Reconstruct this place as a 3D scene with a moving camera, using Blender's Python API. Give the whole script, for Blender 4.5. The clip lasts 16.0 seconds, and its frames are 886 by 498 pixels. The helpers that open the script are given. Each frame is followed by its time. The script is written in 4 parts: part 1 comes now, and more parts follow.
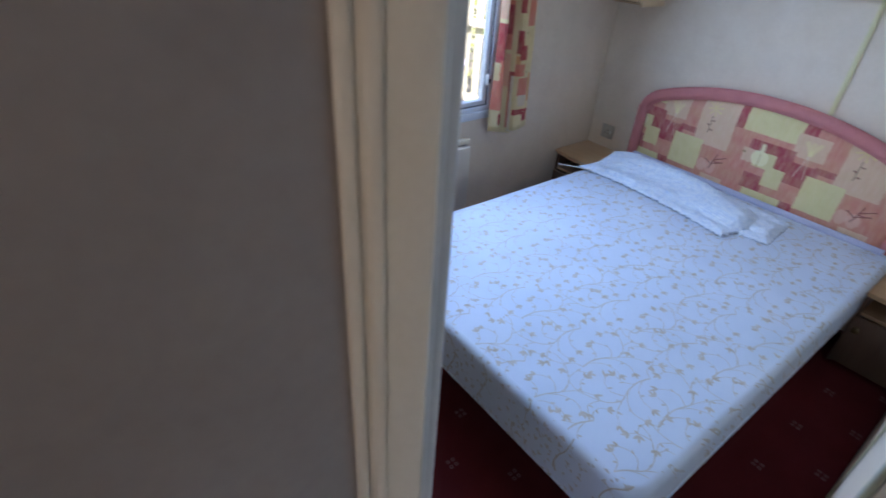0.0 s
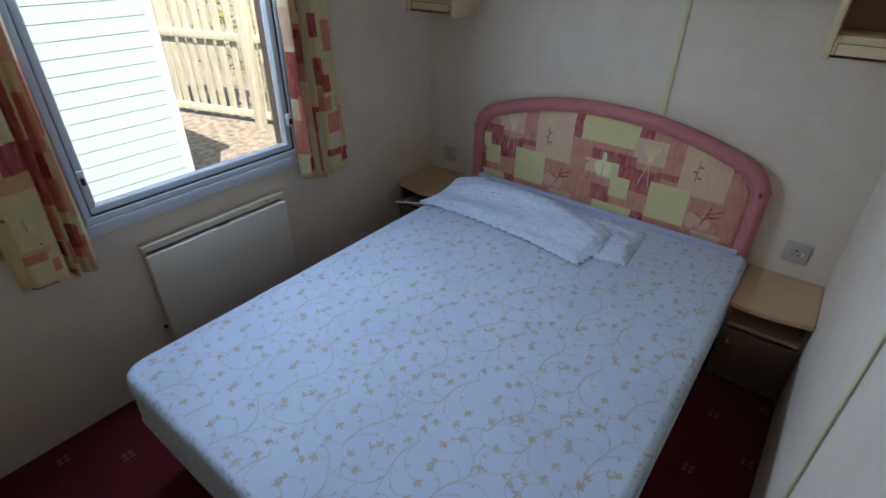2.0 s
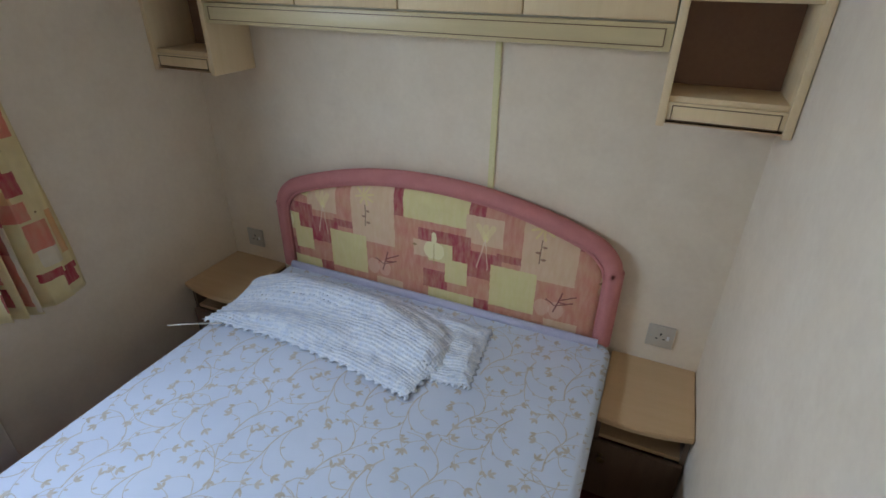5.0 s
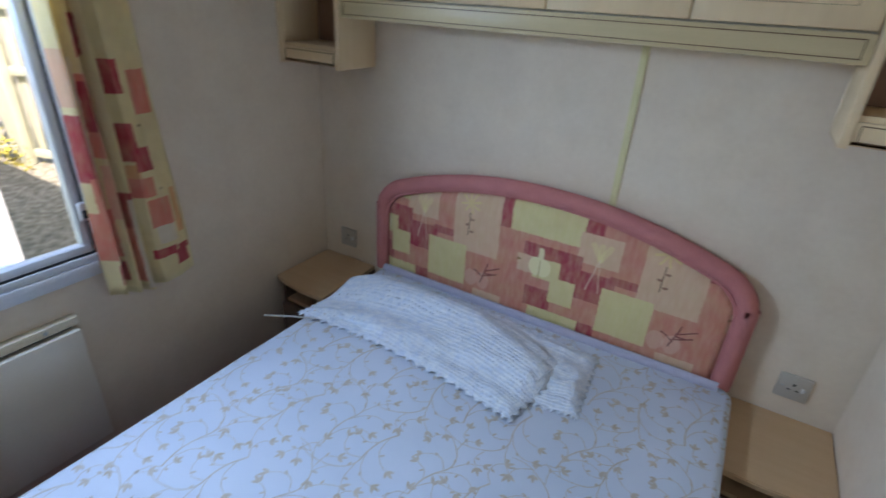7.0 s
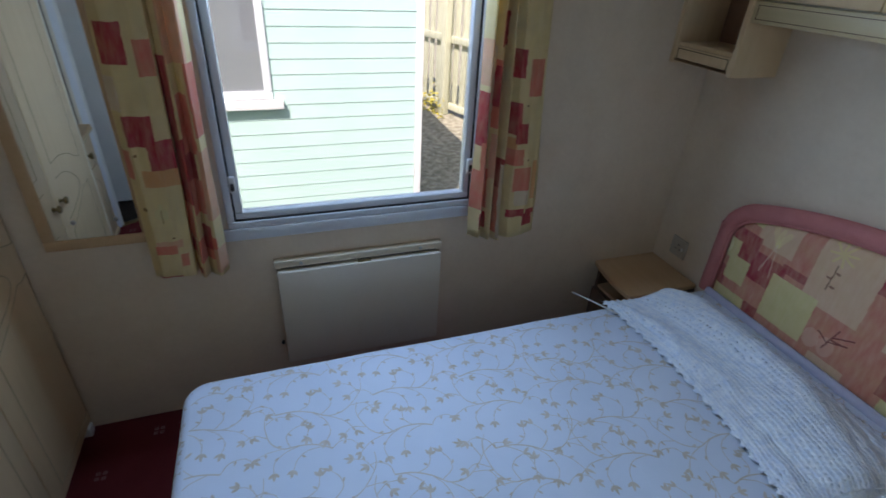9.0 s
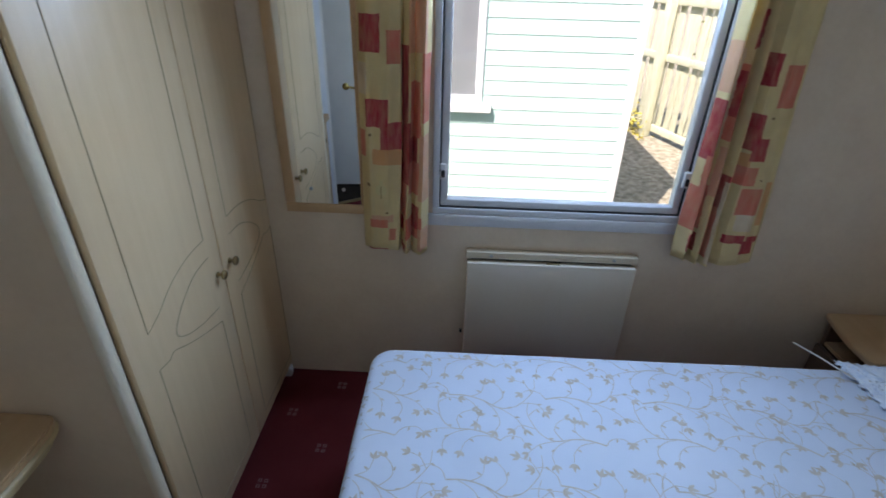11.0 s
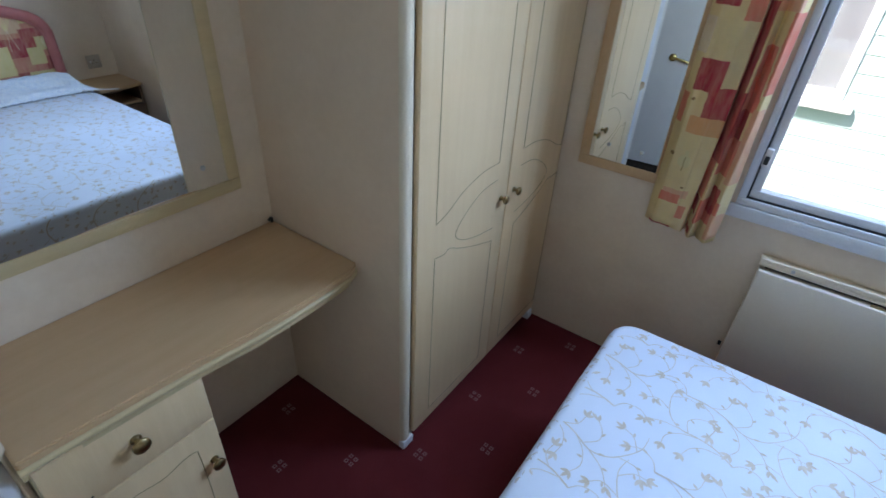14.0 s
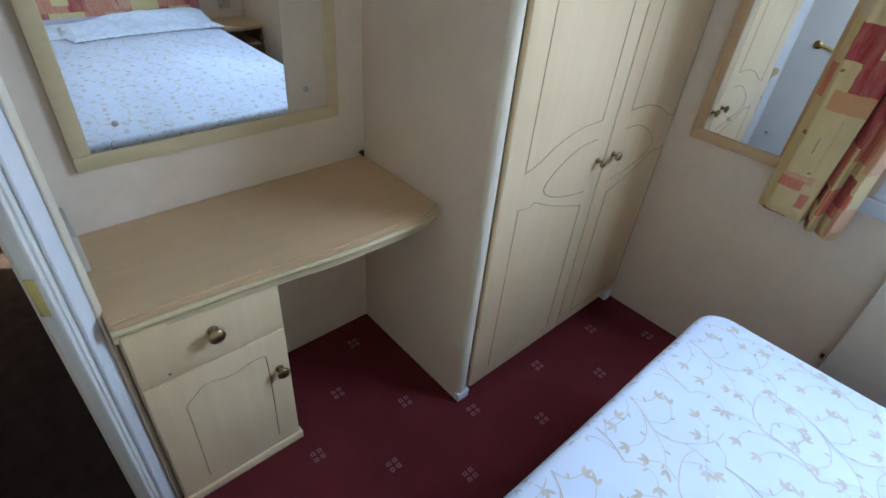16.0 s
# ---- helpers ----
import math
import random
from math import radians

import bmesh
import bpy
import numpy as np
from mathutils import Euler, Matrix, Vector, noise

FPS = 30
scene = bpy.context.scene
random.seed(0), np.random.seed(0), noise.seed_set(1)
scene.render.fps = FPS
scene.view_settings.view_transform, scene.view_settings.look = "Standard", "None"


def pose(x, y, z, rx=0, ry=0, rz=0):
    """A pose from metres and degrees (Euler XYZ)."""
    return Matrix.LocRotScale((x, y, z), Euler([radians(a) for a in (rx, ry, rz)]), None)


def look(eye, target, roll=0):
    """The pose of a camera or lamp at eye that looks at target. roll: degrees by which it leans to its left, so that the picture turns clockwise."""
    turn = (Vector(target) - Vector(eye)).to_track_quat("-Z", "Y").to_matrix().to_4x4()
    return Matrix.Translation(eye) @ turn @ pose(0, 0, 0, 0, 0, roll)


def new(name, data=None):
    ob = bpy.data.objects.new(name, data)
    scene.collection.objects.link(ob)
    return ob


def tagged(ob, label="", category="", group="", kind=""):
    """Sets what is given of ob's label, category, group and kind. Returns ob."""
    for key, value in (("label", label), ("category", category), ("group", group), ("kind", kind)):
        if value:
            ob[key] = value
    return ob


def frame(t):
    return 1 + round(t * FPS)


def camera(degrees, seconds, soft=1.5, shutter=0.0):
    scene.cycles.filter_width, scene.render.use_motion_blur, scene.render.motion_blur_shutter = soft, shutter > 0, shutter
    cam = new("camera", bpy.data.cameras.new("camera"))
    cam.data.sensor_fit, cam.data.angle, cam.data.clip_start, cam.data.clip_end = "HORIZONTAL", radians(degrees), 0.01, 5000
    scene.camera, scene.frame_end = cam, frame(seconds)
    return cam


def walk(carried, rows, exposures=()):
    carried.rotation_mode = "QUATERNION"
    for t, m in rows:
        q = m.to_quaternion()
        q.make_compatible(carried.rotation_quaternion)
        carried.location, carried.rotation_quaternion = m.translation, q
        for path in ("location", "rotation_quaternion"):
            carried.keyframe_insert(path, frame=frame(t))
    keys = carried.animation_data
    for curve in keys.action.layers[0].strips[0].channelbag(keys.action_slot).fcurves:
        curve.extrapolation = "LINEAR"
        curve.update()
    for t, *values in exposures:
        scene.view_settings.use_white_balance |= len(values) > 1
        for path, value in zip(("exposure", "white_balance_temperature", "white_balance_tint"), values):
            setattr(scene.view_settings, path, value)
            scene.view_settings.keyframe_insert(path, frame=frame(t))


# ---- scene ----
cam = camera(82.5, 16.0, 1.55, 0.35)
# seconds, eye, target, roll
PATH = [
    (0, (1.962, -2.797, 1.605), (0.667, -1.737, 0.510), 3.87),
    (0.5, (1.991, -2.706, 1.600), (0.846, -1.470, 0.523), 3.76),
    (1, (1.940, -2.524, 1.613), (0.853, -1.222, 0.553), 2.84),
    (1.5, (1.898, -2.399, 1.619), (0.839, -1.062, 0.575), 1.46),
    (2, (1.828, -2.241, 1.589), (0.786, -0.896, 0.538), 0.65),
    (2.5, (1.701, -2.077, 1.572), (0.769, -0.686, 0.479), 0.81),
    (3, (1.691, -1.961, 1.604), (0.836, -0.544, 0.481), 0.41),
    (3.5, (1.689, -1.872, 1.629), (0.947, -0.398, 0.500), 0.58),
    (4, (1.769, -1.674, 1.665), (1.077, -0.149, 0.572), 0.11),
    (6.5, (1.624, -1.521, 1.490), (0.891, 0.155, 0.683), 1.18),
    (7, (1.554, -1.596, 1.525), (0.663, -0.045, 0.630), 3.46),
    (7.5, (1.538, -1.609, 1.510), (0.336, -0.317, 0.568), 4.69),
    (8, (1.602, -1.633, 1.544), (0.185, -0.614, 0.567), 4.84),
    (8.5, (1.605, -1.638, 1.567), (0.067, -0.839, 0.569), 4.11),
    (9, (1.612, -1.651, 1.586), (-0.006, -1.055, 0.572), 3.16),
    (9.5, (1.622, -1.685, 1.591), (-0.044, -1.250, 0.573), 2.63),
    (10, (1.611, -1.755, 1.543), (-0.093, -1.425, 0.548), 3.18),
    (12.5, (1.610, -1.678, 1.509), (0.022, -2.339, 0.488), -0.22),
    (13, (1.627, -1.726, 1.493), (0.105, -2.489, 0.443), 1.44),
    (13.5, (1.647, -1.732, 1.470), (0.201, -2.608, 0.401), 2.24),
    (14, (1.663, -1.751, 1.451), (0.284, -2.701, 0.357), 3.11),
    (14.5, (1.669, -1.756, 1.426), (0.360, -2.764, 0.299), 3.75),
    (15, (1.668, -1.745, 1.388), (0.421, -2.807, 0.239), 4.45),
    (15.5, (1.663, -1.735, 1.371), (0.482, -2.851, 0.205), 5.33),
    (16, (1.676, -1.733, 1.359), (0.537, -2.883, 0.183), 5.49),
]
walk(cam, [(t, look(eye, target, roll)) for t, eye, target, roll in PATH],
     [(0.0, 1.85, 6000, 26), (0.6, 1.68, 6300, 24), (1.5, 1.2, 6600, 23), (2.5, 1.05, 6700, 22), (4.0, 1.35, 7900, 23), (6.5, 1.65, 6900, 23), (8.0, 1.1, 6500, 19), (9.0, 0.95, 6600, 20),
      (10.0, 1.1, 6800, 22), (13.0, 1.7, 6500, 20), (14.5, 2.0, 6600, 21), (16.0, 2.25, 6700, 20)])

# ---- world, sun, lamps ----
world = bpy.data.worlds.new("sky")
scene.world = world
world.use_nodes = True
wn = world.node_tree.nodes
sky = wn.new("ShaderNodeTexSky")
sky.sky_type, sky.sun_disc = "NISHITA", False
sky.sun_elevation, sky.sun_rotation = radians(51), radians(122)
wn["Background"].inputs[1].default_value = 0.14
world.node_tree.links.new(sky.outputs[0], wn["Background"].inputs[0])
sun = new("sun", bpy.data.lights.new("sun", "SUN"))
sun.data.energy, sun.data.angle, sun.data.color = 5.0, radians(0.5), (1.0, 0.96, 0.89)
sun.matrix_world = look((5.5, -3.5, 8.0), (0, 0, 0))
sky_lamp = new("window_daylight", bpy.data.lights.new("window_daylight", "AREA"))
sky_lamp.data.shape, sky_lamp.data.size, sky_lamp.data.size_y = "RECTANGLE", 0.76, 0.16
sky_lamp.data.energy, sky_lamp.data.color = 4.7, (0.40, 0.66, 1.0)
sky_lamp.data.spread = radians(150)
sky_lamp.matrix_world = look((-0.005, -1.38, 1.625), (1.0, -1.38, 1.0))


# unseen fill lamp added in the hall to brighten jambs and doorway
hall_fill = new("hall_fill_light", bpy.data.lights.new("hall_fill_light", "AREA"))
hall_fill.data.shape, hall_fill.data.size, hall_fill.data.size_y = "RECTANGLE", 0.80, 0.80
hall_fill.data.energy, hall_fill.data.color = 0.5, (1.0, 0.88, 0.74)
hall_fill.matrix_world = look((2.42, -4.53, 1.35), (2.42, -3.0, 1.2))


# ---- materials ----
def ramp(nt, fac, stops, mode="LINEAR"):
    r = nt.nodes.new("ShaderNodeValToRGB")
    r.color_ramp.interpolation = mode
    el = r.color_ramp.elements
    while len(el) < len(stops):
        el.new(0.5)
    for e, (p, c) in zip(el, stops):
        e.position, e.color = p, (*c, 1)
    nt.links.new(fac, r.inputs[0])
    return r.outputs[0]


def node(nt, kind, **values):
    n = nt.nodes.new("ShaderNode" + kind)
    for key, value in values.items():
        if key == "op":
            n.operation = value
        else:
            n.inputs[int(key[1:])].default_value = value
    return n


def calc(nt, op, a, b=None, c=None):
    n = nt.nodes.new("ShaderNodeMath")
    n.operation = op
    for i, v in enumerate((a, b, c)):
        if v is None:
            continue
        if isinstance(v, (int, float)):
            n.inputs[i].default_value = v
        else:
            nt.links.new(v, n.inputs[i])
    return n.outputs[0]


def mixed(nt, fac, a, b, mode="MIX"):
    m = nt.nodes.new("ShaderNodeMix")
    m.data_type, m.blend_type = "RGBA", mode
    for i, v in ((0, fac), (6, a), (7, b)):
        if isinstance(v, (int, float)):
            m.inputs[i].default_value = v
        elif isinstance(v, tuple):
            m.inputs[i].default_value = (*v, 1)
        else:
            nt.links.new(v, m.inputs[i])
    return m.outputs[2]


def blank(name, rough=0.6, metal=0.0):
    m = bpy.data.materials.new(name)
    m.use_nodes = True
    b = m.node_tree.nodes["Principled BSDF"]
    b.inputs["Roughness"].default_value, b.inputs["Metallic"].default_value = rough, metal
    return m, m.node_tree, b


def coords(nt, scale=(1, 1, 1), turn=(0, 0, 0), kind="Object"):
    tc = nt.nodes.new("ShaderNodeTexCoord")
    mp = nt.nodes.new("ShaderNodeMapping")
    mp.inputs["Scale"].default_value, mp.inputs["Rotation"].default_value = scale, turn
    nt.links.new(tc.outputs[kind], mp.inputs[0])
    return mp.outputs[0]


def noise_tex(nt, vec, scale, detail=3.0, rough=0.55):
    n = nt.nodes.new("ShaderNodeTexNoise")
    n.inputs["Scale"].default_value, n.inputs["Detail"].default_value, n.inputs["Roughness"].default_value = scale, detail, rough
    nt.links.new(vec, n.inputs["Vector"])
    return n.outputs["Fac"]


def bump(nt, b, height, strength, dist=0.002):
    n = nt.nodes.new("ShaderNodeBump")
    n.inputs["Strength"].default_value, n.inputs["Distance"].default_value = strength, dist
    nt.links.new(height, n.inputs["Height"])
    nt.links.new(n.outputs[0], b.inputs["Normal"])


def mottled(name, c0, c1, rough=0.6, scale=6.0, fine=180.0, strength=0.15, metal=0.0, stretch=(1, 1, 1), spec=None):
    """Two scales of colour change and a fine relief."""
    m, nt, b = blank(name, rough, metal)
    v = coords(nt, stretch)
    big, small = noise_tex(nt, v, scale, 4), noise_tex(nt, v, fine, 2)
    f = calc(nt, "ADD", calc(nt, "MULTIPLY", big, 0.65), calc(nt, "MULTIPLY", small, 0.35))
    nt.links.new(ramp(nt, f, [(0.3, c0), (0.7, c1)]), b.inputs["Base Color"])
    bump(nt, b, small, strength)
    if spec is not None:
        b.inputs["Specular IOR Level"].default_value = spec
    return m


WALL = mottled("vinyl_wallpaper", (0.75, 0.60, 0.445), (0.83, 0.685, 0.525), 0.62, 9, 55, 0.25)
CEIL = mottled("ceiling_board", (0.74, 0.72, 0.68), (0.80, 0.78, 0.74), 0.7, 5, 90, 0.2)
CREAM = mottled("cream_foil", (0.76, 0.545, 0.31), (0.83, 0.615, 0.37), 0.38, 3, 60, 0.06, stretch=(14, 14, 0.8))
WARD_SIDE = mottled("cream_wallpaper_panel", (0.74, 0.565, 0.40), (0.80, 0.625, 0.455), 0.6, 7, 55, 0.2)
CREAM_SIDE = mottled("cream_panel", (0.60, 0.51, 0.36), (0.67, 0.58, 0.42), 0.5, 3, 90, 0.1)
TRIM = mottled("cream_trim", (0.73, 0.62, 0.45), (0.79, 0.68, 0.51), 0.42, 8, 120, 0.05)
STRIP = mottled("yellowed_strip", (0.70, 0.60, 0.30), (0.76, 0.66, 0.36), 0.45, 8, 120, 0.05)
# cream darkened to olive: the shade on the trim is in the colour
SHADED_CREAM = mottled("shaded_cream", (0.36, 0.31, 0.19), (0.42, 0.365, 0.23), 0.45, 8, 120, 0.05)
TRIM_PALE = mottled("pale_trim", (0.76, 0.72, 0.64), (0.82, 0.78, 0.70), 0.4, 8, 120, 0.05)
WHITE = mottled("white_plastic", (0.74, 0.73, 0.72), (0.80, 0.79, 0.78), 0.38, 7, 160, 0.04)
OLD_WHITE = mottled("aged_plastic", (0.50, 0.43, 0.35), (0.56, 0.49, 0.40), 0.4, 9, 120, 0.04)
FRAME_WHITE = mottled("window_coating", (0.68, 0.70, 0.73), (0.76, 0.78, 0.80), 0.35, 7, 160, 0.04)
HEATER = mottled("heater_enamel", (0.76, 0.67, 0.54), (0.82, 0.73, 0.60), 0.35, 3, 140, 0.04)
GASKET = mottled("black_rubber", (0.012, 0.012, 0.012), (0.03, 0.03, 0.03), 0.6, 9, 200, 0.1)
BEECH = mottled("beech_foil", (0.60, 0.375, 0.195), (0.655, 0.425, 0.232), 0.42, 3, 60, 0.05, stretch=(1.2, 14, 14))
# upright beech of the bedside units, their shade put into the colour
BEECH_SHADED = mottled("beech_foil_shaded", (0.16, 0.09, 0.055), (0.21, 0.125, 0.078), 0.45, 3, 60, 0.08, stretch=(14, 14, 1.2))
PALE_WOOD = mottled("pale_maple", (0.60, 0.46, 0.25), (0.68, 0.53, 0.30), 0.4, 3, 60, 0.06, stretch=(1.0, 14, 14))
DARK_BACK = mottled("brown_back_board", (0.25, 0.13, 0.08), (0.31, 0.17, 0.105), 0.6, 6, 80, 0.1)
INLAY = mottled("dark_inlay", (0.16, 0.08, 0.035), (0.22, 0.11, 0.05), 0.5, 20, 200, 0.05)
GROOVE = mottled("routed_groove", (0.40, 0.28, 0.15), (0.48, 0.34, 0.19), 0.6, 20, 200, 0.05)
BRASS = mottled("aged_brass", (0.30, 0.22, 0.11), (0.40, 0.30, 0.15), 0.32, 20, 160, 0.08, metal=1.0)
BRIGHT_BRASS = mottled("bright_brass", (0.62, 0.46, 0.16), (0.72, 0.54, 0.20), 0.25, 20, 160, 0.05, metal=1.0)
STEEL = mottled("screw_steel", (0.45, 0.45, 0.44), (0.55, 0.55, 0.54), 0.3, 20, 160, 0.05, metal=1.0)
PINK = mottled("pink_upholstery", (0.56, 0.185, 0.17), (0.64, 0.235, 0.21), 0.85, 14, 320, 0.5)
HALL_CARPET = mottled("brown_hall_carpet", (0.022, 0.016, 0.012), (0.045, 0.034, 0.026), 0.95, 18, 400, 0.8, spec=0.1)
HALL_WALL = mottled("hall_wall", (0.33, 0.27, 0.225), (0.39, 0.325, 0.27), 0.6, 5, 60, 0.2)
SLATWOOD = mottled("bed_frame_pine", (0.10, 0.07, 0.045), (0.15, 0.10, 0.065), 0.6, 5, 80, 0.1)
CLAD = mottled("green_cladding", (0.42, 0.58, 0.53), (0.48, 0.63, 0.58), 0.5, 3, 90, 0.08)
FENCE = mottled("weathered_fence", (0.38, 0.375, 0.25), (0.68, 0.665, 0.50), 0.85, 6, 90, 0.5, stretch=(8, 8, 1))
SOIL = mottled("bark_litter", (0.09, 0.075, 0.045), (0.52, 0.47, 0.35), 0.95, 13, 60, 1.0)
BOX_GREY = mottled("grey_meter_box", (0.38, 0.39, 0.38), (0.45, 0.46, 0.45), 0.5, 9, 120, 0.05)
LEAF = mottled("yellow_weed", (0.30, 0.26, 0.03), (0.42, 0.36, 0.05), 0.7, 20, 120, 0.2)
BLUE_TRIM = mottled("blue_grey_piping", (0.46, 0.44, 0.54), (0.54, 0.52, 0.62), 0.8, 20, 300, 0.3)
NEEDLE = mottled("pale_stick", (0.62, 0.58, 0.52), (0.68, 0.64, 0.58), 0.4, 20, 120, 0.1)

DULL_GLASS = mottled("dark_window_glass", (0.19, 0.20, 0.21), (0.24, 0.25, 0.26), 0.03, 3, 60, 0.0)
DULL_GLASS.node_tree.nodes["Principled BSDF"].inputs["IOR"].default_value = 2.6
OWN_CLAD = mottled("grey_cream_cladding", (0.50, 0.50, 0.44), (0.57, 0.57, 0.51), 0.5, 3, 90, 0.08)
POST = mottled("dark_post", (0.055, 0.05, 0.045), (0.10, 0.09, 0.08), 0.8, 7, 90, 0.4, stretch=(8, 8, 1))
VINE = mottled("tan_print", (0.47, 0.385, 0.28), (0.64, 0.58, 0.52), 0.7, 30, 500, 0.2)
MIRROR, mnt, mb = blank("mirror_glass", 0.01, 1.0)
mb.inputs["Base Color"].default_value = (0.86, 0.88, 0.87, 1)

GLASS, gnt, gb = blank("window_glass", 0.0)
gb.inputs["Transmission Weight"].default_value, gb.inputs["IOR"].default_value = 1.0, 1.05


def carpet_material():
    m, nt, b = blank("burgundy_carpet", 0.95)
    b.inputs["Specular IOR Level"].default_value = 0.08
    v = coords(nt)
    fine, big = noise_tex(nt, v, 420, 2), noise_tex(nt, v, 5, 4)
    base = ramp(nt, calc(nt, "ADD", calc(nt, "MULTIPLY", fine, 0.6), calc(nt, "MULTIPLY", big, 0.4)), [(0.3, (0.10, 0.013, 0.015)), (0.7, (0.19, 0.030, 0.031))])
    # woven rosettes: four small squares set crosswise, on a diagonal lattice
    mp = nt.nodes.new("ShaderNodeMapping")
    mp.inputs["Location"].default_value = (0.548, -2.342, 0)
    mp.vector_type = "TEXTURE"
    mp.inputs["Rotation"].default_value = (0, 0, radians(43.4))
    nt.links.new(nt.nodes.new("ShaderNodeTexCoord").outputs["Object"], mp.inputs[0])
    sep = nt.nodes.new("ShaderNodeSeparateXYZ")
    nt.links.new(mp.outputs[0], sep.inputs[0])
    cells = [calc(nt, "SUBTRACT", calc(nt, "FLOORED_MODULO", calc(nt, "ADD", sep.outputs[i], 0.11), 0.22), 0.11) for i in (0, 1)]
    # back to the room's axes inside the cell
    u = calc(nt, "ABSOLUTE", calc(nt, "MULTIPLY", calc(nt, "ADD", cells[0], cells[1]), 0.7071))
    w = calc(nt, "ABSOLUTE", calc(nt, "MULTIPLY", calc(nt, "SUBTRACT", cells[0], cells[1]), 0.7071))
    du, dw = calc(nt, "ABSOLUTE", calc(nt, "SUBTRACT", u, 0.0105)), calc(nt, "ABSOLUTE", calc(nt, "SUBTRACT", w, 0.0105))
    sq = calc(nt, "LESS_THAN", calc(nt, "MAXIMUM", du, dw), 0.0068)
    hole = calc(nt, "GREATER_THAN", calc(nt, "ADD", du, dw), 0.0035)
    mark = calc(nt, "MULTIPLY", calc(nt, "MULTIPLY", sq, hole), calc(nt, "GREATER_THAN", fine, 0.40))
    nt.links.new(mixed(nt, calc(nt, "MULTIPLY", mark, 0.6), base, (0.36, 0.21, 0.20)), b.inputs["Base Color"])
    bump(nt, b, fine, 0.9, 0.004)
    return m


CARPET = carpet_material()


def ticking_material():
    """Pale mattress ticking with a woven tan print of vines and small leaves."""
    m, nt, b = blank("printed_ticking", 0.62)
    v = coords(nt)
    mp = nt.nodes.new("ShaderNodeMapping")
    mp.inputs["Rotation"].default_value = (0, 0, radians(-8))
    nt.links.new(v, mp.inputs[0])
    sep = nt.nodes.new("ShaderNodeSeparateXYZ")
    nt.links.new(mp.outputs[0], sep.inputs[0])
    # the sides of the mattress carry the print on as well
    x, y = calc(nt, "ADD", sep.outputs[0], calc(nt, "MULTIPLY", sep.outputs[2], 0.4)), calc(nt, "ADD", sep.outputs[1], sep.outputs[2])
    warp = noise_tex(nt, v, 5.0, 2)
    xs = calc(nt, "ADD", x, calc(nt, "ADD", calc(nt, "MULTIPLY", calc(nt, "SINE", calc(nt, "MULTIPLY", y, 2 * math.pi / 0.27)), 0.042), calc(nt, "MULTIPLY", warp, 0.09)))
    col = calc(nt, "FLOOR", calc(nt, "DIVIDE", xs, 0.17))
    d = calc(nt, "ABSOLUTE", calc(nt, "SUBTRACT", calc(nt, "FLOORED_MODULO", xs, 0.17), 0.085))
    gap = calc(nt, "GREATER_THAN", calc(nt, "FLOORED_MODULO", calc(nt, "ADD", y, calc(nt, "MULTIPLY", col, 0.137)), 0.42), 0.09)
    stem = calc(nt, "MULTIPLY", calc(nt, "LESS_THAN", d, 0.0022), gap)
    # side tendrils
    ys = calc(nt, "ADD", y, calc(nt, "ADD", calc(nt, "MULTIPLY", calc(nt, "SINE", calc(nt, "MULTIPLY", x, 2 * math.pi / 0.12)), 0.03), calc(nt, "MULTIPLY", warp, 0.10)))
    d2 = calc(nt, "ABSOLUTE", calc(nt, "SUBTRACT", calc(nt, "FLOORED_MODULO", ys, 0.135), 0.067))
    near = calc(nt, "LESS_THAN", d, 0.045)
    far = calc(nt, "GREATER_THAN", calc(nt, "FLOORED_MODULO", calc(nt, "ADD", xs, calc(nt, "MULTIPLY", ys, 0.6)), 0.17), 0.08)
    stem2 = calc(nt, "MULTIPLY", calc(nt, "LESS_THAN", d2, 0.0016), calc(nt, "MULTIPLY", near, far))
    # leaves: turned drops, three scales apart
    cmb = nt.nodes.new("ShaderNodeCombineXYZ")
    nt.links.new(x, cmb.inputs[0]), nt.links.new(y, cmb.inputs[1])
    leaves = 0.0
    for k, (sc, ln, wd, keep) in enumerate(((21.0, 0.40, 0.12, 0.80), (26.0, 0.34, 0.10, 0.62))):
        vo = nt.nodes.new("ShaderNodeTexVoronoi")
        vo.inputs["Scale"].default_value, vo.inputs["Randomness"].default_value = sc, 0.8
        off = node(nt, "VectorMath", i1=(0.37 * k, 0.11 * k, 0.0))
        nt.links.new(cmb.outputs[0], off.inputs[0])
        nt.links.new(off.outputs[0], vo.inputs["Vector"])
        sc_v = node(nt, "VectorMath", op="SCALE")
        nt.links.new(off.outputs[0], sc_v.inputs[0])
        sc_v.inputs[3].default_value = 1.0
        dl = node(nt, "VectorMath", op="SUBTRACT")
        nt.links.new(sc_v.outputs[0], dl.inputs[0]), nt.links.new(vo.outputs["Position"], dl.inputs[1])
        rgb = nt.nodes.new("ShaderNodeSeparateColor")
        nt.links.new(vo.outputs["Color"], rgb.inputs[0])
        rt = nt.nodes.new("ShaderNodeVectorRotate")
        rt.rotation_type = "Z_AXIS"
        nt.links.new(dl.outputs[0], rt.inputs["Vector"])
        nt.links.new(calc(nt, "MULTIPLY", rgb.outputs[0], 2.6), rt.inputs["Angle"])
        s2 = nt.nodes.new("ShaderNodeSeparateXYZ")
        nt.links.new(rt.outputs[0], s2.inputs[0])
        lx, ly = calc(nt, "MULTIPLY", s2.outputs[0], sc), calc(nt, "MULTIPLY", s2.outputs[1], sc)
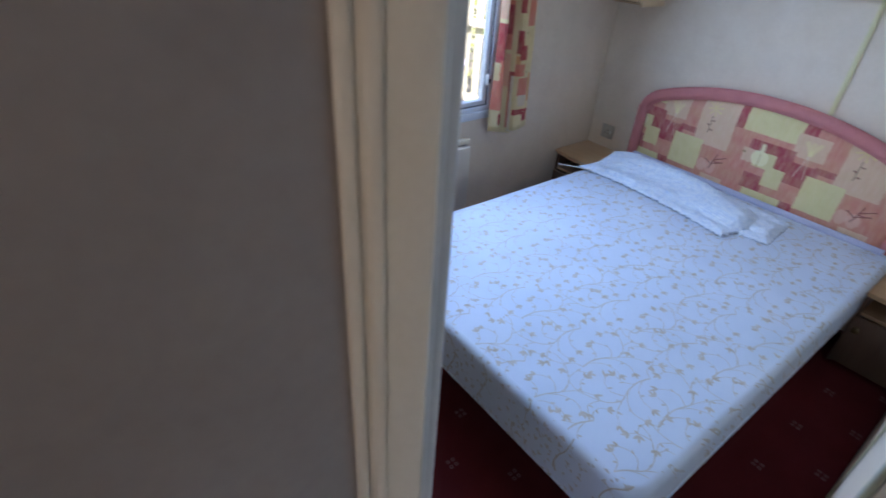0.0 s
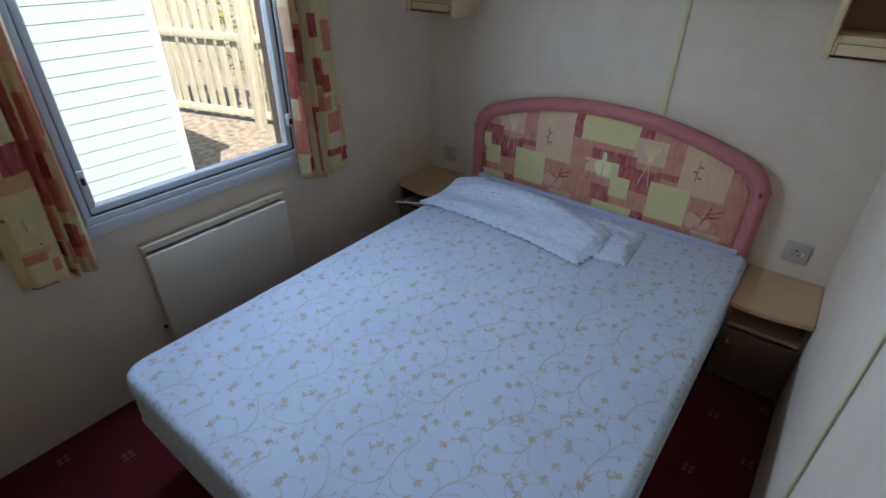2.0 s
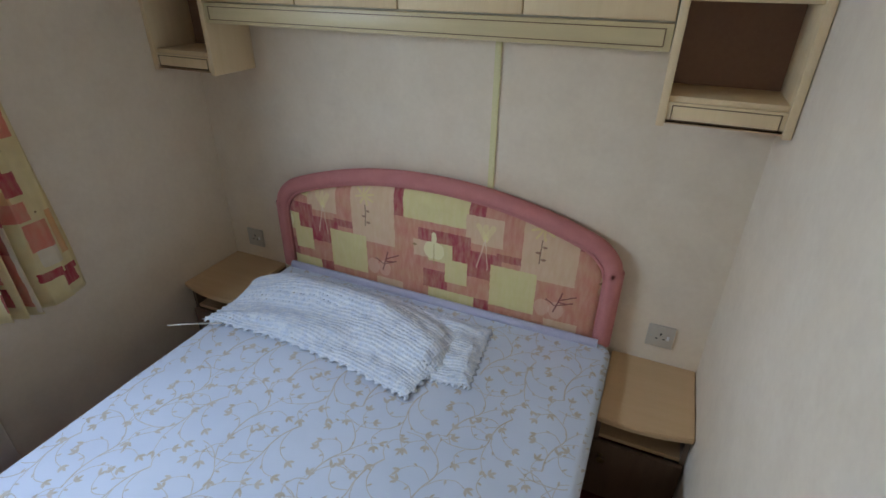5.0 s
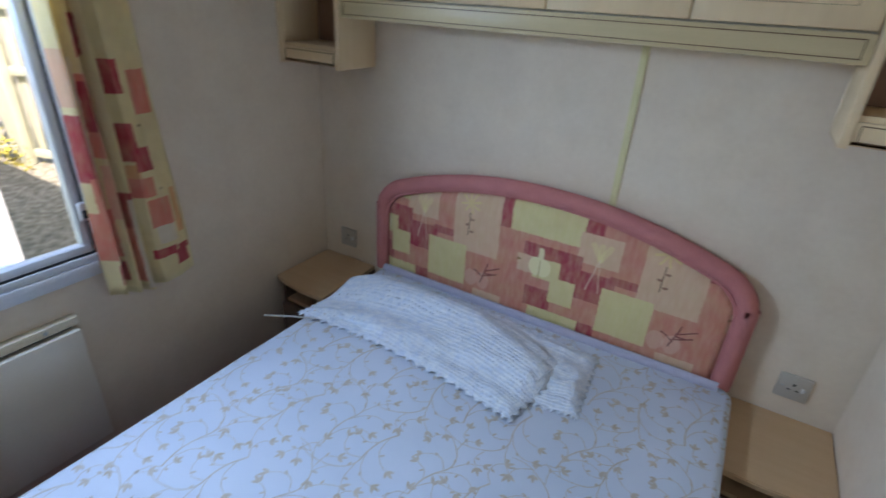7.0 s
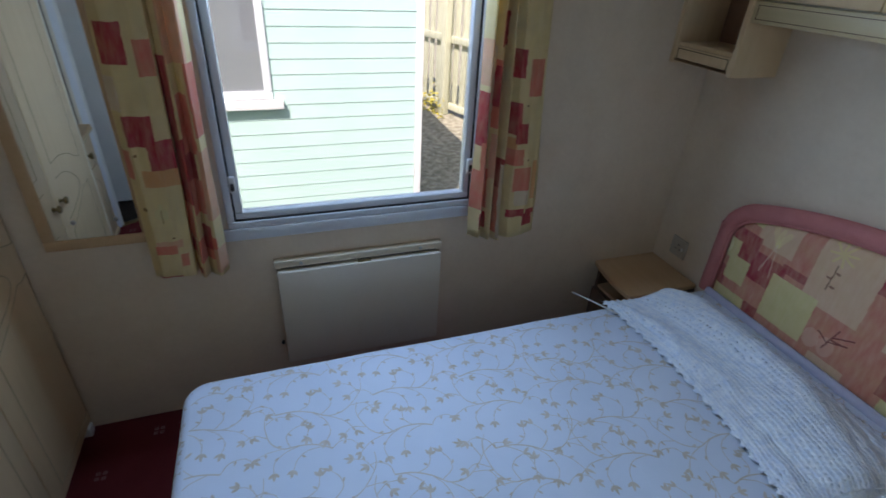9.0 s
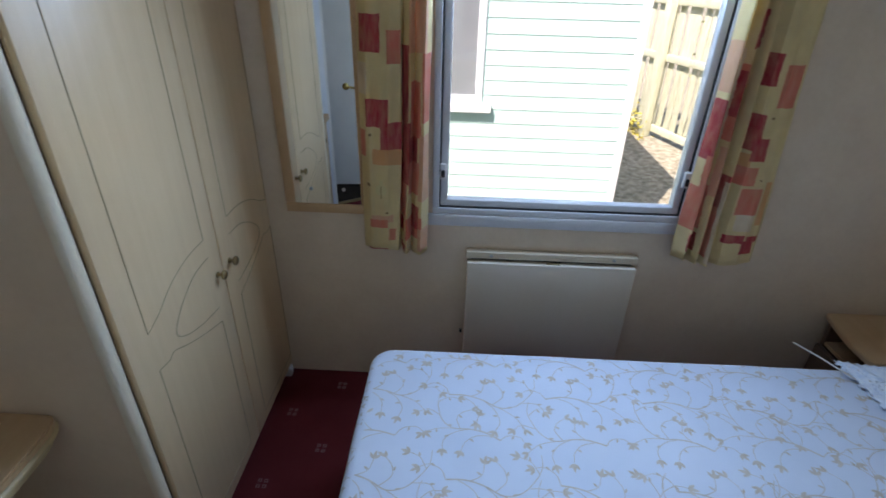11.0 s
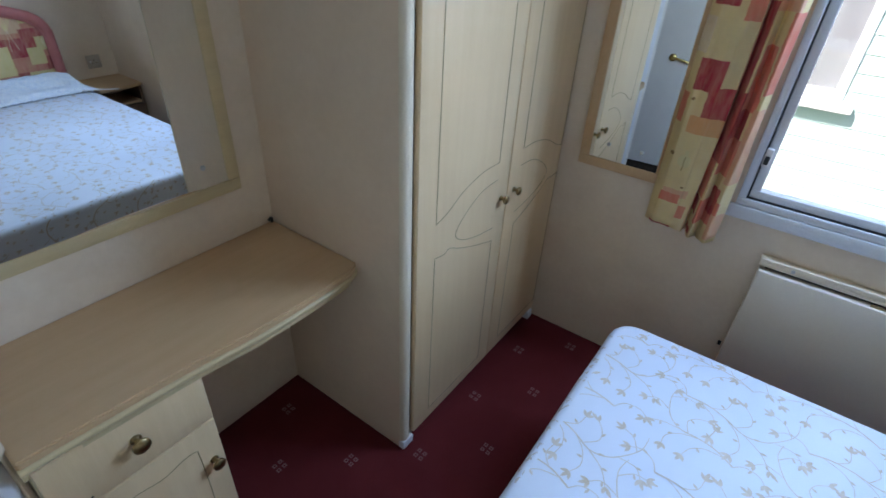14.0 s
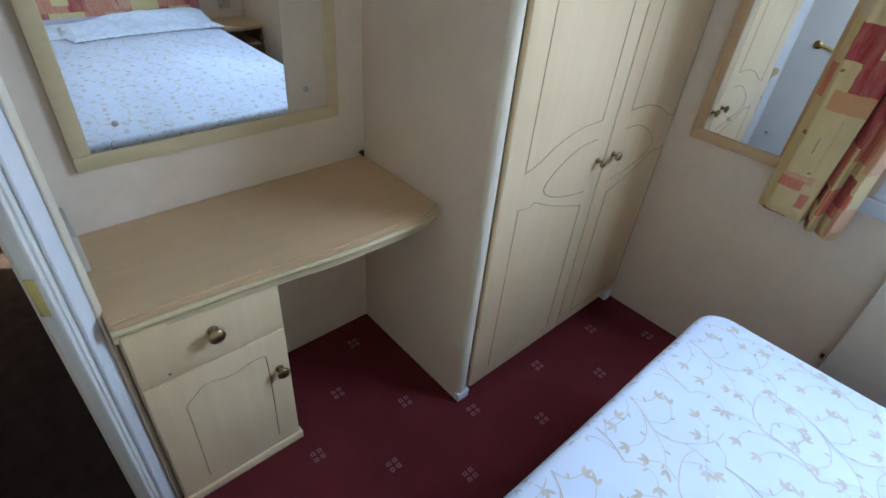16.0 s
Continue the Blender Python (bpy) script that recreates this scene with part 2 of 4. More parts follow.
        # two leaves that spread in a V from one point
        lx2 = calc(nt, "SUBTRACT", calc(nt, "ABSOLUTE", lx), calc(nt, "MULTIPLY", calc(nt, "MAXIMUM", ly, -0.1), 0.55))
        e = calc(nt, "ADD", calc(nt, "POWER", calc(nt, "DIVIDE", lx2, wd), 2.0), calc(nt, "POWER", calc(nt, "DIVIDE", ly, ln * 0.8), 2.0))
        one = calc(nt, "MULTIPLY", calc(nt, "LESS_THAN", e, 0.55), calc(nt, "LESS_THAN", rgb.outputs[1], keep))
        leaves = calc(nt, "MAXIMUM", leaves, one)
    thread = noise_tex(nt, v, 700, 2)
    ns = nt.nodes.new("ShaderNodeSeparateXYZ")
    nt.links.new(nt.nodes.new("ShaderNodeNewGeometry").outputs["Normal"], ns.inputs[0])
    prn = calc(nt, "MULTIPLY", calc(nt, "MAXIMUM", calc(nt, "MAXIMUM", stem, stem2), calc(nt, "MULTIPLY", leaves, 0.8)), calc(nt, "LESS_THAN", ns.outputs[2], 0.97))
    prn = calc(nt, "MULTIPLY", prn, calc(nt, "ADD", 0.45, calc(nt, "MULTIPLY", thread, 0.55)))
    cloth = ramp(nt, noise_tex(nt, v, 4, 3), [(0.3, (0.58, 0.635, 0.72)), (0.7, (0.65, 0.70, 0.785))])
    nt.links.new(mixed(nt, prn, cloth, (0.40, 0.285, 0.15)), b.inputs["Base Color"])
    bump(nt, b, calc(nt, "ADD", calc(nt, "MULTIPLY", thread, 0.4), calc(nt, "MULTIPLY", noise_tex(nt, v, 22, 3), 1.0)), 0.25, 0.004)
    b.inputs["Sheen Weight"].default_value = 0.15
    return m


TICKING = ticking_material()


def ellipse(nt, u, v, u0, v0, ru, rv):
    """One inside an ellipse, zero outside."""
    a = calc(nt, "DIVIDE", calc(nt, "SUBTRACT", u, u0), ru)
    b = calc(nt, "DIVIDE", calc(nt, "SUBTRACT", v, v0), rv)
    return calc(nt, "LESS_THAN", calc(nt, "ADD", calc(nt, "MULTIPLY", a, a), calc(nt, "MULTIPLY", b, b)), 1.0)


def stroke(nt, u, v, u0, v0, u1, v1, w):
    """One within w of a straight stroke."""
    du, dv = u1 - u0, v1 - v0
    q = max(du * du + dv * dv, 1e-9)
    pu, pv = calc(nt, "SUBTRACT", u, u0), calc(nt, "SUBTRACT", v, v0)
    t = calc(nt, "DIVIDE", calc(nt, "ADD", calc(nt, "MULTIPLY", pu, du), calc(nt, "MULTIPLY", pv, dv)), q)
    t = calc(nt, "MINIMUM", calc(nt, "MAXIMUM", t, 0.0), 1.0)
    a = calc(nt, "SUBTRACT", pu, calc(nt, "MULTIPLY", t, du))
    b = calc(nt, "SUBTRACT", pv, calc(nt, "MULTIPLY", t, dv))
    return calc(nt, "LESS_THAN", calc(nt, "ADD", calc(nt, "MULTIPLY", a, a), calc(nt, "MULTIPLY", b, b)), w * w)


def daisy(nt, u, v, u0, v0, size):
    """A daisy head of eight thin petals."""
    out = ellipse(nt, u, v, u0, v0, size * 0.22, size * 0.22)
    for k in range(8):
        a = math.pi * (k + 0.3) / 4
        out = calc(nt, "MAXIMUM", out, stroke(nt, u, v, u0 + 0.3 * size * math.cos(a), v0 + 0.3 * size * math.sin(a), u0 + size * math.cos(a), v0 + size * math.sin(a), size * 0.10))
    return out


def twig(nt, u, v, u0, v0, size):
    """A forked dark twig."""
    out = stroke(nt, u, v, u0, v0, u0 + 0.3 * size, v0 + size, 0.0024)
    for a, b, c, d in ((0.1, 0.35, 0.75, 0.62), (0.2, 0.62, 0.85, 0.95), (0.1, 0.3, -0.35, 0.55), (0.15, 0.5, 0.55, 0.55)):
        out = calc(nt, "MAXIMUM", out, stroke(nt, u, v, u0 + a * size, v0 + b * size, u0 + c * size, v0 + d * size, 0.0024))
    return out


def patchwork_material(name, ground, tones, blocks, period=None, motifs=(), see_through=0.0):
    """Printed cotton: blocks of colour in a brushed wash, with drawn flowers, leaves and twigs."""
    m, nt, b = blank(name, 0.8)
    uv = coords(nt, kind="UV")
    sep = nt.nodes.new("ShaderNodeSeparateXYZ")
    nt.links.new(uv, sep.inputs[0])
    # hand-printed edges waver a little
    wob = calc(nt, "MULTIPLY", calc(nt, "SUBTRACT", noise_tex(nt, uv, 45, 2), 0.5), 0.008)
    u, v = calc(nt, "ADD", sep.outputs[0], wob), calc(nt, "ADD", sep.outputs[1], wob)
    if period:
        u = calc(nt, "FLOORED_MODULO", calc(nt, "SUBTRACT", u, 0.33), period)
    out = ground
    for one in blocks:
        tone, *r = one.split()
        x0, x1, y0, y1 = (float(q) for q in r)
        for sh in ((0.0, -period) if period and x1 > period else (0.0,)):
            a = calc(nt, "LESS_THAN", calc(nt, "ABSOLUTE", calc(nt, "SUBTRACT", u, (x0 + x1) / 2 + sh)), (x1 - x0) / 2)
            c = calc(nt, "LESS_THAN", calc(nt, "ABSOLUTE", calc(nt, "SUBTRACT", v, (y0 + y1) / 2)), (y1 - y0) / 2)
            out = mixed(nt, calc(nt, "MULTIPLY", a, c), out, tones[tone])
    brush = nt.nodes.new("ShaderNodeMapping")
    brush.inputs["Scale"].default_value = (1.0, 0.22, 1.0)
    nt.links.new(uv, brush.inputs[0])
    wash = ramp(nt, noise_tex(nt, brush.outputs[0], 70, 4), [(0.35, (0, 0, 0)), (0.75, (1, 1, 1))])
    out = mixed(nt, calc(nt, "MULTIPLY", wash, 0.30), out, (0.86, 0.70, 0.48))
    cloud = ramp(nt, noise_tex(nt, uv, 16, 3), [(0.40, (0, 0, 0)), (0.72, (1, 1, 1))])
    out = mixed(nt, calc(nt, "MULTIPLY", cloud, 0.22), out, (0.62, 0.44, 0.16))
    for kind, u0, v0, size in motifs:
        if kind == "daisy":
            out = mixed(nt, calc(nt, "MULTIPLY", daisy(nt, u, v, u0, v0, size), 0.5), out, (0.80, 0.66, 0.24))
            out = mixed(nt, calc(nt, "MULTIPLY", stroke(nt, u, v, u0, v0 - size, u0 - 0.004, v0 - 3.2 * size, 0.0022), 0.8), out, (0.24, 0.09, 0.05))
            for k, side in ((1.6, 1), (2.2, -1), (2.8, 1)):
                out = mixed(nt, calc(nt, "MULTIPLY", ellipse(nt, u, v, u0 + side * 0.010, v0 - k * size, 0.009, 0.0045), 0.75), out, (0.26, 0.08, 0.05))
        elif kind == "tulip":
            for a in (-1, 0, 1):
                out = mixed(nt, calc(nt, "MULTIPLY", stroke(nt, u, v, u0, v0, u0 + a * size * 0.55, v0 + size, size * 0.20), 0.4), out, (0.86, 0.74, 0.34))
            for a, w in ((-0.6, 0.0028), (0.25, 0.0022)):
                out = mixed(nt, calc(nt, "MULTIPLY", stroke(nt, u, v, u0, v0, u0 + a * size, v0 - 2.4 * size, w), 0.55), out, (0.84, 0.66, 0.46))
        elif kind == "leaf":
            tip = stroke(nt, u, v, u0, v0, u0, v0 + size, size * 0.16)
            body = calc(nt, "MAXIMUM", ellipse(nt, u, v, u0 - size * 0.22, v0, size * 0.42, size * 0.55), ellipse(nt, u, v, u0 + size * 0.22, v0, size * 0.42, size * 0.55))
            out = mixed(nt, calc(nt, "MULTIPLY", calc(nt, "MAXIMUM", tip, body), 0.9), out, (0.88, 0.78, 0.45))
            out = mixed(nt, calc(nt, "MULTIPLY", stroke(nt, u, v, u0, v0 - size * 0.9, u0, v0 + size * 0.4, 0.0018), 0.7), out, (0.50, 0.34, 0.12))
        elif kind == "twig":
            for a in (-0.5, 0.1):
                out = mixed(nt, calc(nt, "MULTIPLY", ellipse(nt, u, v, u0 + a * size, v0 + size * 0.1, size * 0.32, size * 0.42), 0.35), out, (0.86, 0.62, 0.44))
            out = mixed(nt, calc(nt, "MULTIPLY", twig(nt, u, v, u0, v0, size), 0.85), out, (0.20, 0.035, 0.03))
        else:
            out = mixed(nt, calc(nt, "MULTIPLY", ellipse(nt, u, v, u0, v0, size, size * 0.6), 0.8), out, (0.30, 0.14, 0.04))
    nt.links.new(out, b.inputs["Base Color"])
    bump(nt, b, noise_tex(nt, uv, 500, 2), 0.3, 0.001)
    b.inputs["Sheen Weight"].default_value = 0.1
    if see_through:
        tr = nt.nodes.new("ShaderNodeBsdfTranslucent")
        nt.links.new(out, tr.inputs[0])
        mx = nt.nodes.new("ShaderNodeMixShader")
        mx.inputs[0].default_value = see_through
        nt.links.new(b.outputs[0], mx.inputs[1]), nt.links.new(tr.outputs[0], mx.inputs[2])
        nt.links.new(mx.outputs[0], nt.nodes["Material Output"].inputs[0])
    return m


PRINT = {"y": (0.74, 0.62, 0.28), "s": (0.64, 0.22, 0.15), "p": (0.74, 0.46, 0.29), "c": (0.42, 0.03, 0.05)}
PATCH = patchwork_material(
    "patchwork_print", PRINT["s"], PRINT,
    ("p 0 .19 .20 .46", "c .19 .23 .34 .46", "y .23 .49 .34 .46", "c .49 .55 .40 .46", "p .48 .62 .29 .40", "c .29 .50 .20 .31", "c .43 .62 .15 .26",
     "c .31 .41 .06 .14", "c .60 .69 .24 .27", "p .27 .38 .19 .26", "y .33 .43 .18 .26", "y .40 .49 .10 .20", "y .33 .54 .0 .06", "y .58 .75 .05 .22", "c .52 .58 .0 .06", "p .10 .22 .0 .05"),
    0.69, (("daisy", 0.065, 0.395, 0.040), ("leaf", 0.355, 0.225, 0.065), ("tulip", 0.555, 0.315, 0.050), ("twig", 0.130, 0.085, 0.085), ("dot", 0.275, 0.235, 0.008)))
# cloth of the hanging curtains: across the cloth, and up the wall, in metres
DRAPE = {"y": (0.94, 0.78, 0.42), "s": (0.86, 0.27, 0.18), "p": (0.90, 0.55, 0.34), "c": (0.58, 0.035, 0.06), "o": (0.88, 0.48, 0.20), "w": (0.93, 0.80, 0.62)}
CURTAIN_A = patchwork_material(
    "patchwork_curtain_south", DRAPE["y"], DRAPE,
    ("c .04 .13 1.085 1.17", "c .10 .19 1.015 1.10", "s .0 .035 .985 1.07", "o .07 .19 .965 1.015", "p .06 .155 .765 .79", "s .05 .125 .745 .775", "s .135 .165 .700 .740", "c .04 .13 .655 .668",
     "c .19 .27 1.10 1.32", "c .20 .285 .90 1.10", "s .20 .27 .78 .90", "c .20 .26 .72 .775", "c .22 .27 .655 .675", "s .285 .345 1.05 1.22", "c .285 .33 .97 1.05", "s .285 .34 .86 .97", "p .34 .39 .84 1.06",
     "s .27 .36 .70 .78", "c .30 .345 .735 .82", "p .345 .39 .655 .74", "s .35 .39 1.10 1.3", "c .02 .10 1.30 1.40", "s .12 .18 1.27 1.36", "p .27 .37 1.30 1.46", "w .0 .05 1.18 1.27", "c .14 .22 1.46 1.56"),
    None, (("dot", 0.045, 0.895, 0.010), ("leaf", 0.10, 0.88, 0.030), ("dot", 0.12, 0.80, 0.006), ("dot", 0.06, 1.06, 0.007)), 0.38)
CURTAIN_B = patchwork_material(
    "patchwork_curtain_north", DRAPE["y"], DRAPE,
    ("c .0 .05 1.02 1.20", "s .02 .08 .93 1.03", "w .05 .085 1.04 1.34", "s .085 .14 1.08 1.30", "p .09 .15 .90 1.06", "c .13 .18 .85 .97", "s .12 .17 .68 .86", "w .165 .20 .66 .95", "o .19 .25 .98 1.04",
     "c .19 .26 1.05 1.16", "c .24 .29 1.02 1.09", "s .20 .28 .94 1.0", "c .03 .09 .70 .765", "c .23 .30 .735 .765", "c .29 .345 .695 .745", "c .31 .36 .74 .76", "w .26 .32 .78 .93", "o .33 .36 .80 .95",
     "s .0 .09 .78 .93", "c .085 .13 1.15 1.28", "s .25 .32 .84 .93", "c .20 .26 1.24 1.33", "p .0 .05 1.22 1.36", "c .10 .15 1.34 1.44", "s .28 .34 1.18 1.30"),
    None, (("dot", 0.20, 0.875, 0.010), ("dot", 0.28, 1.15, 0.006), ("dot", 0.30, 0.96, 0.006)), 0.38)


def lace_material():
    """White crochet: rows of puffed loops with open holes between them."""
    m, nt, b = blank("white_crochet", 0.85)
    uv = coords(nt, kind="UV")
    sep = nt.nodes.new("ShaderNodeSeparateXYZ")
    nt.links.new(uv, sep.inputs[0])
    pull = calc(nt, "MULTIPLY", noise_tex(nt, uv, 7, 2), 0.030)
    su, sv = calc(nt, "ADD", sep.outputs[0], pull), calc(nt, "ADD", sep.outputs[1], pull)
    cell = 0.0165
    row = calc(nt, "FLOOR", calc(nt, "DIVIDE", sv, cell))
    u = calc(nt, "ADD", su, calc(nt, "MULTIPLY", row, cell / 2))
    a = calc(nt, "SUBTRACT", calc(nt, "FLOORED_MODULO", u, cell), cell / 2)
    c = calc(nt, "SUBTRACT", calc(nt, "FLOORED_MODULO", sv, cell), cell / 2)
    r = calc(nt, "SQRT", calc(nt, "ADD", calc(nt, "MULTIPLY", a, a), calc(nt, "MULTIPLY", calc(nt, "MULTIPLY", c, c), 1.7)))
    hole = calc(nt, "LESS_THAN", r, calc(nt, "ADD", 0.0004, calc(nt, "MULTIPLY", noise_tex(nt, uv, 42, 2), 0.0050)))
    nt.links.new(calc(nt, "SUBTRACT", 1.0, hole), b.inputs["Alpha"])
    yarn = noise_tex(nt, uv, 260, 3)
    nt.links.new(ramp(nt, calc(nt, "ADD", calc(nt, "MULTIPLY", yarn, 0.5), calc(nt, "MULTIPLY", noise_tex(nt, uv, 40, 3), 0.5)), [(0.30, (0.58, 0.70, 0.88)), (0.58, (0.90, 0.94, 0.98))]), b.inputs["Base Color"])
    bump(nt, b, calc(nt, "ADD", calc(nt, "MULTIPLY", r, 60.0), calc(nt, "MULTIPLY", yarn, 0.5)), 0.55, 0.005)
    return m


LACE = lace_material()


# ---- mesh helpers ----
def box(bm, x0, x1, y0, y1, z0, z1, bevel=0.0, seg=2):
    vs = bmesh.ops.create_cube(bm, size=1.0)["verts"]
    bmesh.ops.scale(bm, vec=(x1 - x0, y1 - y0, z1 - z0), verts=vs)
    bmesh.ops.translate(bm, vec=((x0 + x1) / 2, (y0 + y1) / 2, (z0 + z1) / 2), verts=vs)
    if bevel:
        es = list({e for v in vs for e in v.link_edges})
        bmesh.ops.bevel(bm, geom=es, offset=bevel, segments=seg, affect="EDGES", profile=0.5)
    return bm


def boxes(*specs, bevel=0.0):
    bm = bmesh.new()
    for s in specs:
        box(bm, *s, bevel=bevel)
    return bm


def lathe(profile, m=Matrix(), seg=20):
    """A turned solid round z from (radius, height) pairs."""
    bm = bmesh.new()
    rings = []
    for r, z in profile:
        rings.append([bm.verts.new(m @ Vector((r * math.cos(2 * math.pi * k / seg), r * math.sin(2 * math.pi * k / seg), z))) for k in range(seg)])
    for a, b in zip(rings, rings[1:]):
        for k in range(seg):
            bm.faces.new((a[k], a[(k + 1) % seg], b[(k + 1) % seg], b[k]))
    bm.faces.new(rings[0][::-1]), bm.faces.new(rings[-1])
    bmesh.ops.recalc_face_normals(bm, faces=bm.faces)
    return bm


def tube(points, radius, seg=8, closed=False, flat=1.0):
    """A rod swept along points."""
    bm = bmesh.new()
    pts = [Vector(p) for p in points]
    rings, n = [], len(pts)
    for i, p in enumerate(pts):
        a, b = (pts[i - 1], pts[(i + 1) % n]) if closed else (pts[max(i - 1, 0)], pts[min(i + 1, n - 1)])
        t = (b - a).normalized()
        up = Vector((0, 1, 0)) if abs(t.y) < 0.9 else Vector((0, 0, 1))
        s = t.cross(up).normalized()
        w = s.cross(t).normalized()
        rings.append([bm.verts.new(p + radius * (math.cos(2 * math.pi * k / seg) * s + flat * math.sin(2 * math.pi * k / seg) * w)) for k in range(seg)])
    pairs = list(zip(rings, rings[1:])) + ([(rings[-1], rings[0])] if closed else [])
    for a, b in pairs:
        for k in range(seg):
            bm.faces.new((a[k], a[(k + 1) % seg], b[(k + 1) % seg], b[k]))
    if not closed:
        bm.faces.new(rings[0][::-1]), bm.faces.new(rings[-1])
    bmesh.ops.recalc_face_normals(bm, faces=bm.faces)
    return bm


def prism(outline, y0, y1, axis="y", bevel=0.0):
    """A flat outline drawn out along an axis."""
    bm = bmesh.new()
    put = {"y": lambda a, b, c: (a, c, b), "x": lambda a, b, c: (c, a, b), "z": lambda a, b, c: (a, b, c)}[axis]
    f0 = bm.faces.new([bm.verts.new(put(a, b, y0)) for a, b in outline])
    r = bmesh.ops.extrude_face_region(bm, geom=[f0])
    move = Vector(put(0, 0, y1)) - Vector(put(0, 0, y0))
    bmesh.ops.translate(bm, vec=move, verts=[g for g in r["geom"] if isinstance(g, bmesh.types.BMVert)])
    bmesh.ops.recalc_face_normals(bm, faces=bm.faces)
    if bevel:
        es = [e for e in bm.edges if len(e.link_faces) == 2 and e.calc_face_angle(0) > 0.7]
        bmesh.ops.bevel(bm, geom=es, offset=bevel, segments=2, affect="EDGES")
    return bm


def mesh_of(name, bm, mat, smooth=True):
    me = bpy.data.meshes.new(name)
    bm.to_mesh(me)
    bm.free()
    me.materials.append(mat)
    if smooth:
        me.polygons.foreach_set("use_smooth", [True] * len(me.polygons))
        me.set_sharp_from_angle(angle=radians(38))
    return me


def part(name, bm, mat, parent=None, label="", smooth=True):
    ob = new(name, mesh_of(name, bm, mat, smooth))
    if parent is not None:
        ob.parent = parent
        ob.matrix_parent_inverse = parent.matrix_basis.inverted()
    if label:
        ob["label"] = label
    return ob


def thing(name, x, y, z, label, category, group=""):
    e = new(name)
    e.empty_display_size = 0.05
    e.matrix_basis = pose(x, y, z)
    return tagged(e, label, category, group)


def setting(name, bm, mat, label=""):
    return tagged(part(name, bm, mat), label, kind="structure")


def arc(cx, cy, r, a0, a1, n=8):
    return [(cx + r * math.cos(radians(a0 + (a1 - a0) * k / n)), cy + r * math.sin(radians(a0 + (a1 - a0) * k / n))) for k in range(n + 1)]


def knob(parent, x, y, z, size=0.016, name="knob"):
    """A turned brass knob that points along +y."""
    m = pose(x, y, z, -90, 0, 0)
    s = size / 0.016
    prof = [(0.010 * s, 0.0), (0.0105 * s, 0.002 * s), (0.006 * s, 0.005 * s), (0.0055 * s, 0.012 * s), (0.010 * s, 0.016 * s), (0.0155 * s, 0.020 * s), (0.016 * s, 0.025 * s), (0.012 * s, 0.029 * s), (0.004 * s, 0.031 * s)]
    return part(name, lathe(prof, m), BRASS, parent, "aged brass knob")


# ---- the room's shell ----
EAST, SOUTH, TOP = 2.03, -2.92, 2.02
WY0, WY1, WZ0, WZ1 = -1.815, -0.945, 0.765, 1.76
setting("floor", boxes((-0.05, EAST + 0.0, SOUTH - 0.0, 0.05, -0.05, 0.0)), CARPET, "burgundy carpet with small pale woven rosettes")
setting("ceiling", boxes((-0.05, 3.6, -4.6, 0.05, TOP, TOP + 0.04)), CEIL, "off-white panelled ceiling")
setting("wall_west", boxes((-0.05, 0, SOUTH - 0.04, 0.0, -0.05, WZ0), (-0.05, 0, SOUTH - 0.04, 0.0, WZ1, TOP), (-0.05, 0, SOUTH - 0.04, WY0, WZ0, WZ1), (-0.05, 0, WY1, 0.0, WZ0, WZ1)), WALL, "cream embossed wallpaper wall with the window")
setting("wall_north", boxes((-0.05, 3.6, 0.0, 0.05, -0.05, TOP)), WALL, "cream embossed wallpaper wall behind the bed head")
setting("wall_east", boxes((EAST, EAST + 0.045, -2.035, 0.0, -0.05, TOP)), WALL, "cream wallpaper wall beside the bed")
setting("wall_south", boxes((-0.05, 1.66, SOUTH - 0.04, SOUTH, -0.05, TOP)), WALL, "cream wallpaper wall behind the dressing table")
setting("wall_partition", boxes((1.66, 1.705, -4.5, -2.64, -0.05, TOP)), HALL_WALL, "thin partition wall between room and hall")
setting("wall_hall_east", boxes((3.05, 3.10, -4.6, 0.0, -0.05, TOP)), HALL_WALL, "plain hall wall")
# the opening in this unseen wall is added to hold the fill lamp
setting("wall_hall_south", boxes((1.66, 2.0, -4.6, -4.5, -0.05, TOP), (2.84, 3.10, -4.6, -4.5, -0.05, TOP), (2.0, 2.84, -4.6, -4.5, -0.05, 0.93), (2.0, 2.84, -4.6, -4.5, 1.77, TOP)), HALL_WALL, "plain unseen hall end wall with an opening added for the fill lamp")
setting("floor_doorway", prism([(1.716, -2.918), (1.716, -2.615), (2.028, -2.157), (2.028, -2.918)], 0.0005, 0.0045, "z"), HALL_CARPET, "dark brown hall carpet at the doorway")
setting("floor_hall", boxes((EAST, 3.1, -4.55, 0.0, -0.05, -0.002), (1.66, EAST, -4.55, SOUTH, -0.05, -0.002)), HALL_CARPET, "dark brown hall carpet")

# the slanted doorway in the corner, from the partition to the east wall
DOOR_A, DOOR_B = Vector((1.698, -2.625, 0)), Vector((2.095, -2.050, 0))
dd = (DOOR_B - DOOR_A).normalized()
turn = math.degrees(math.atan2(dd.y, dd.x))
span = (DOOR_B - DOOR_A).length
DOORM = pose(DOOR_A.x, DOOR_A.y, 0, 0, 0, turn)


def placed(bm, m):
    bm.transform(m)
    return bm


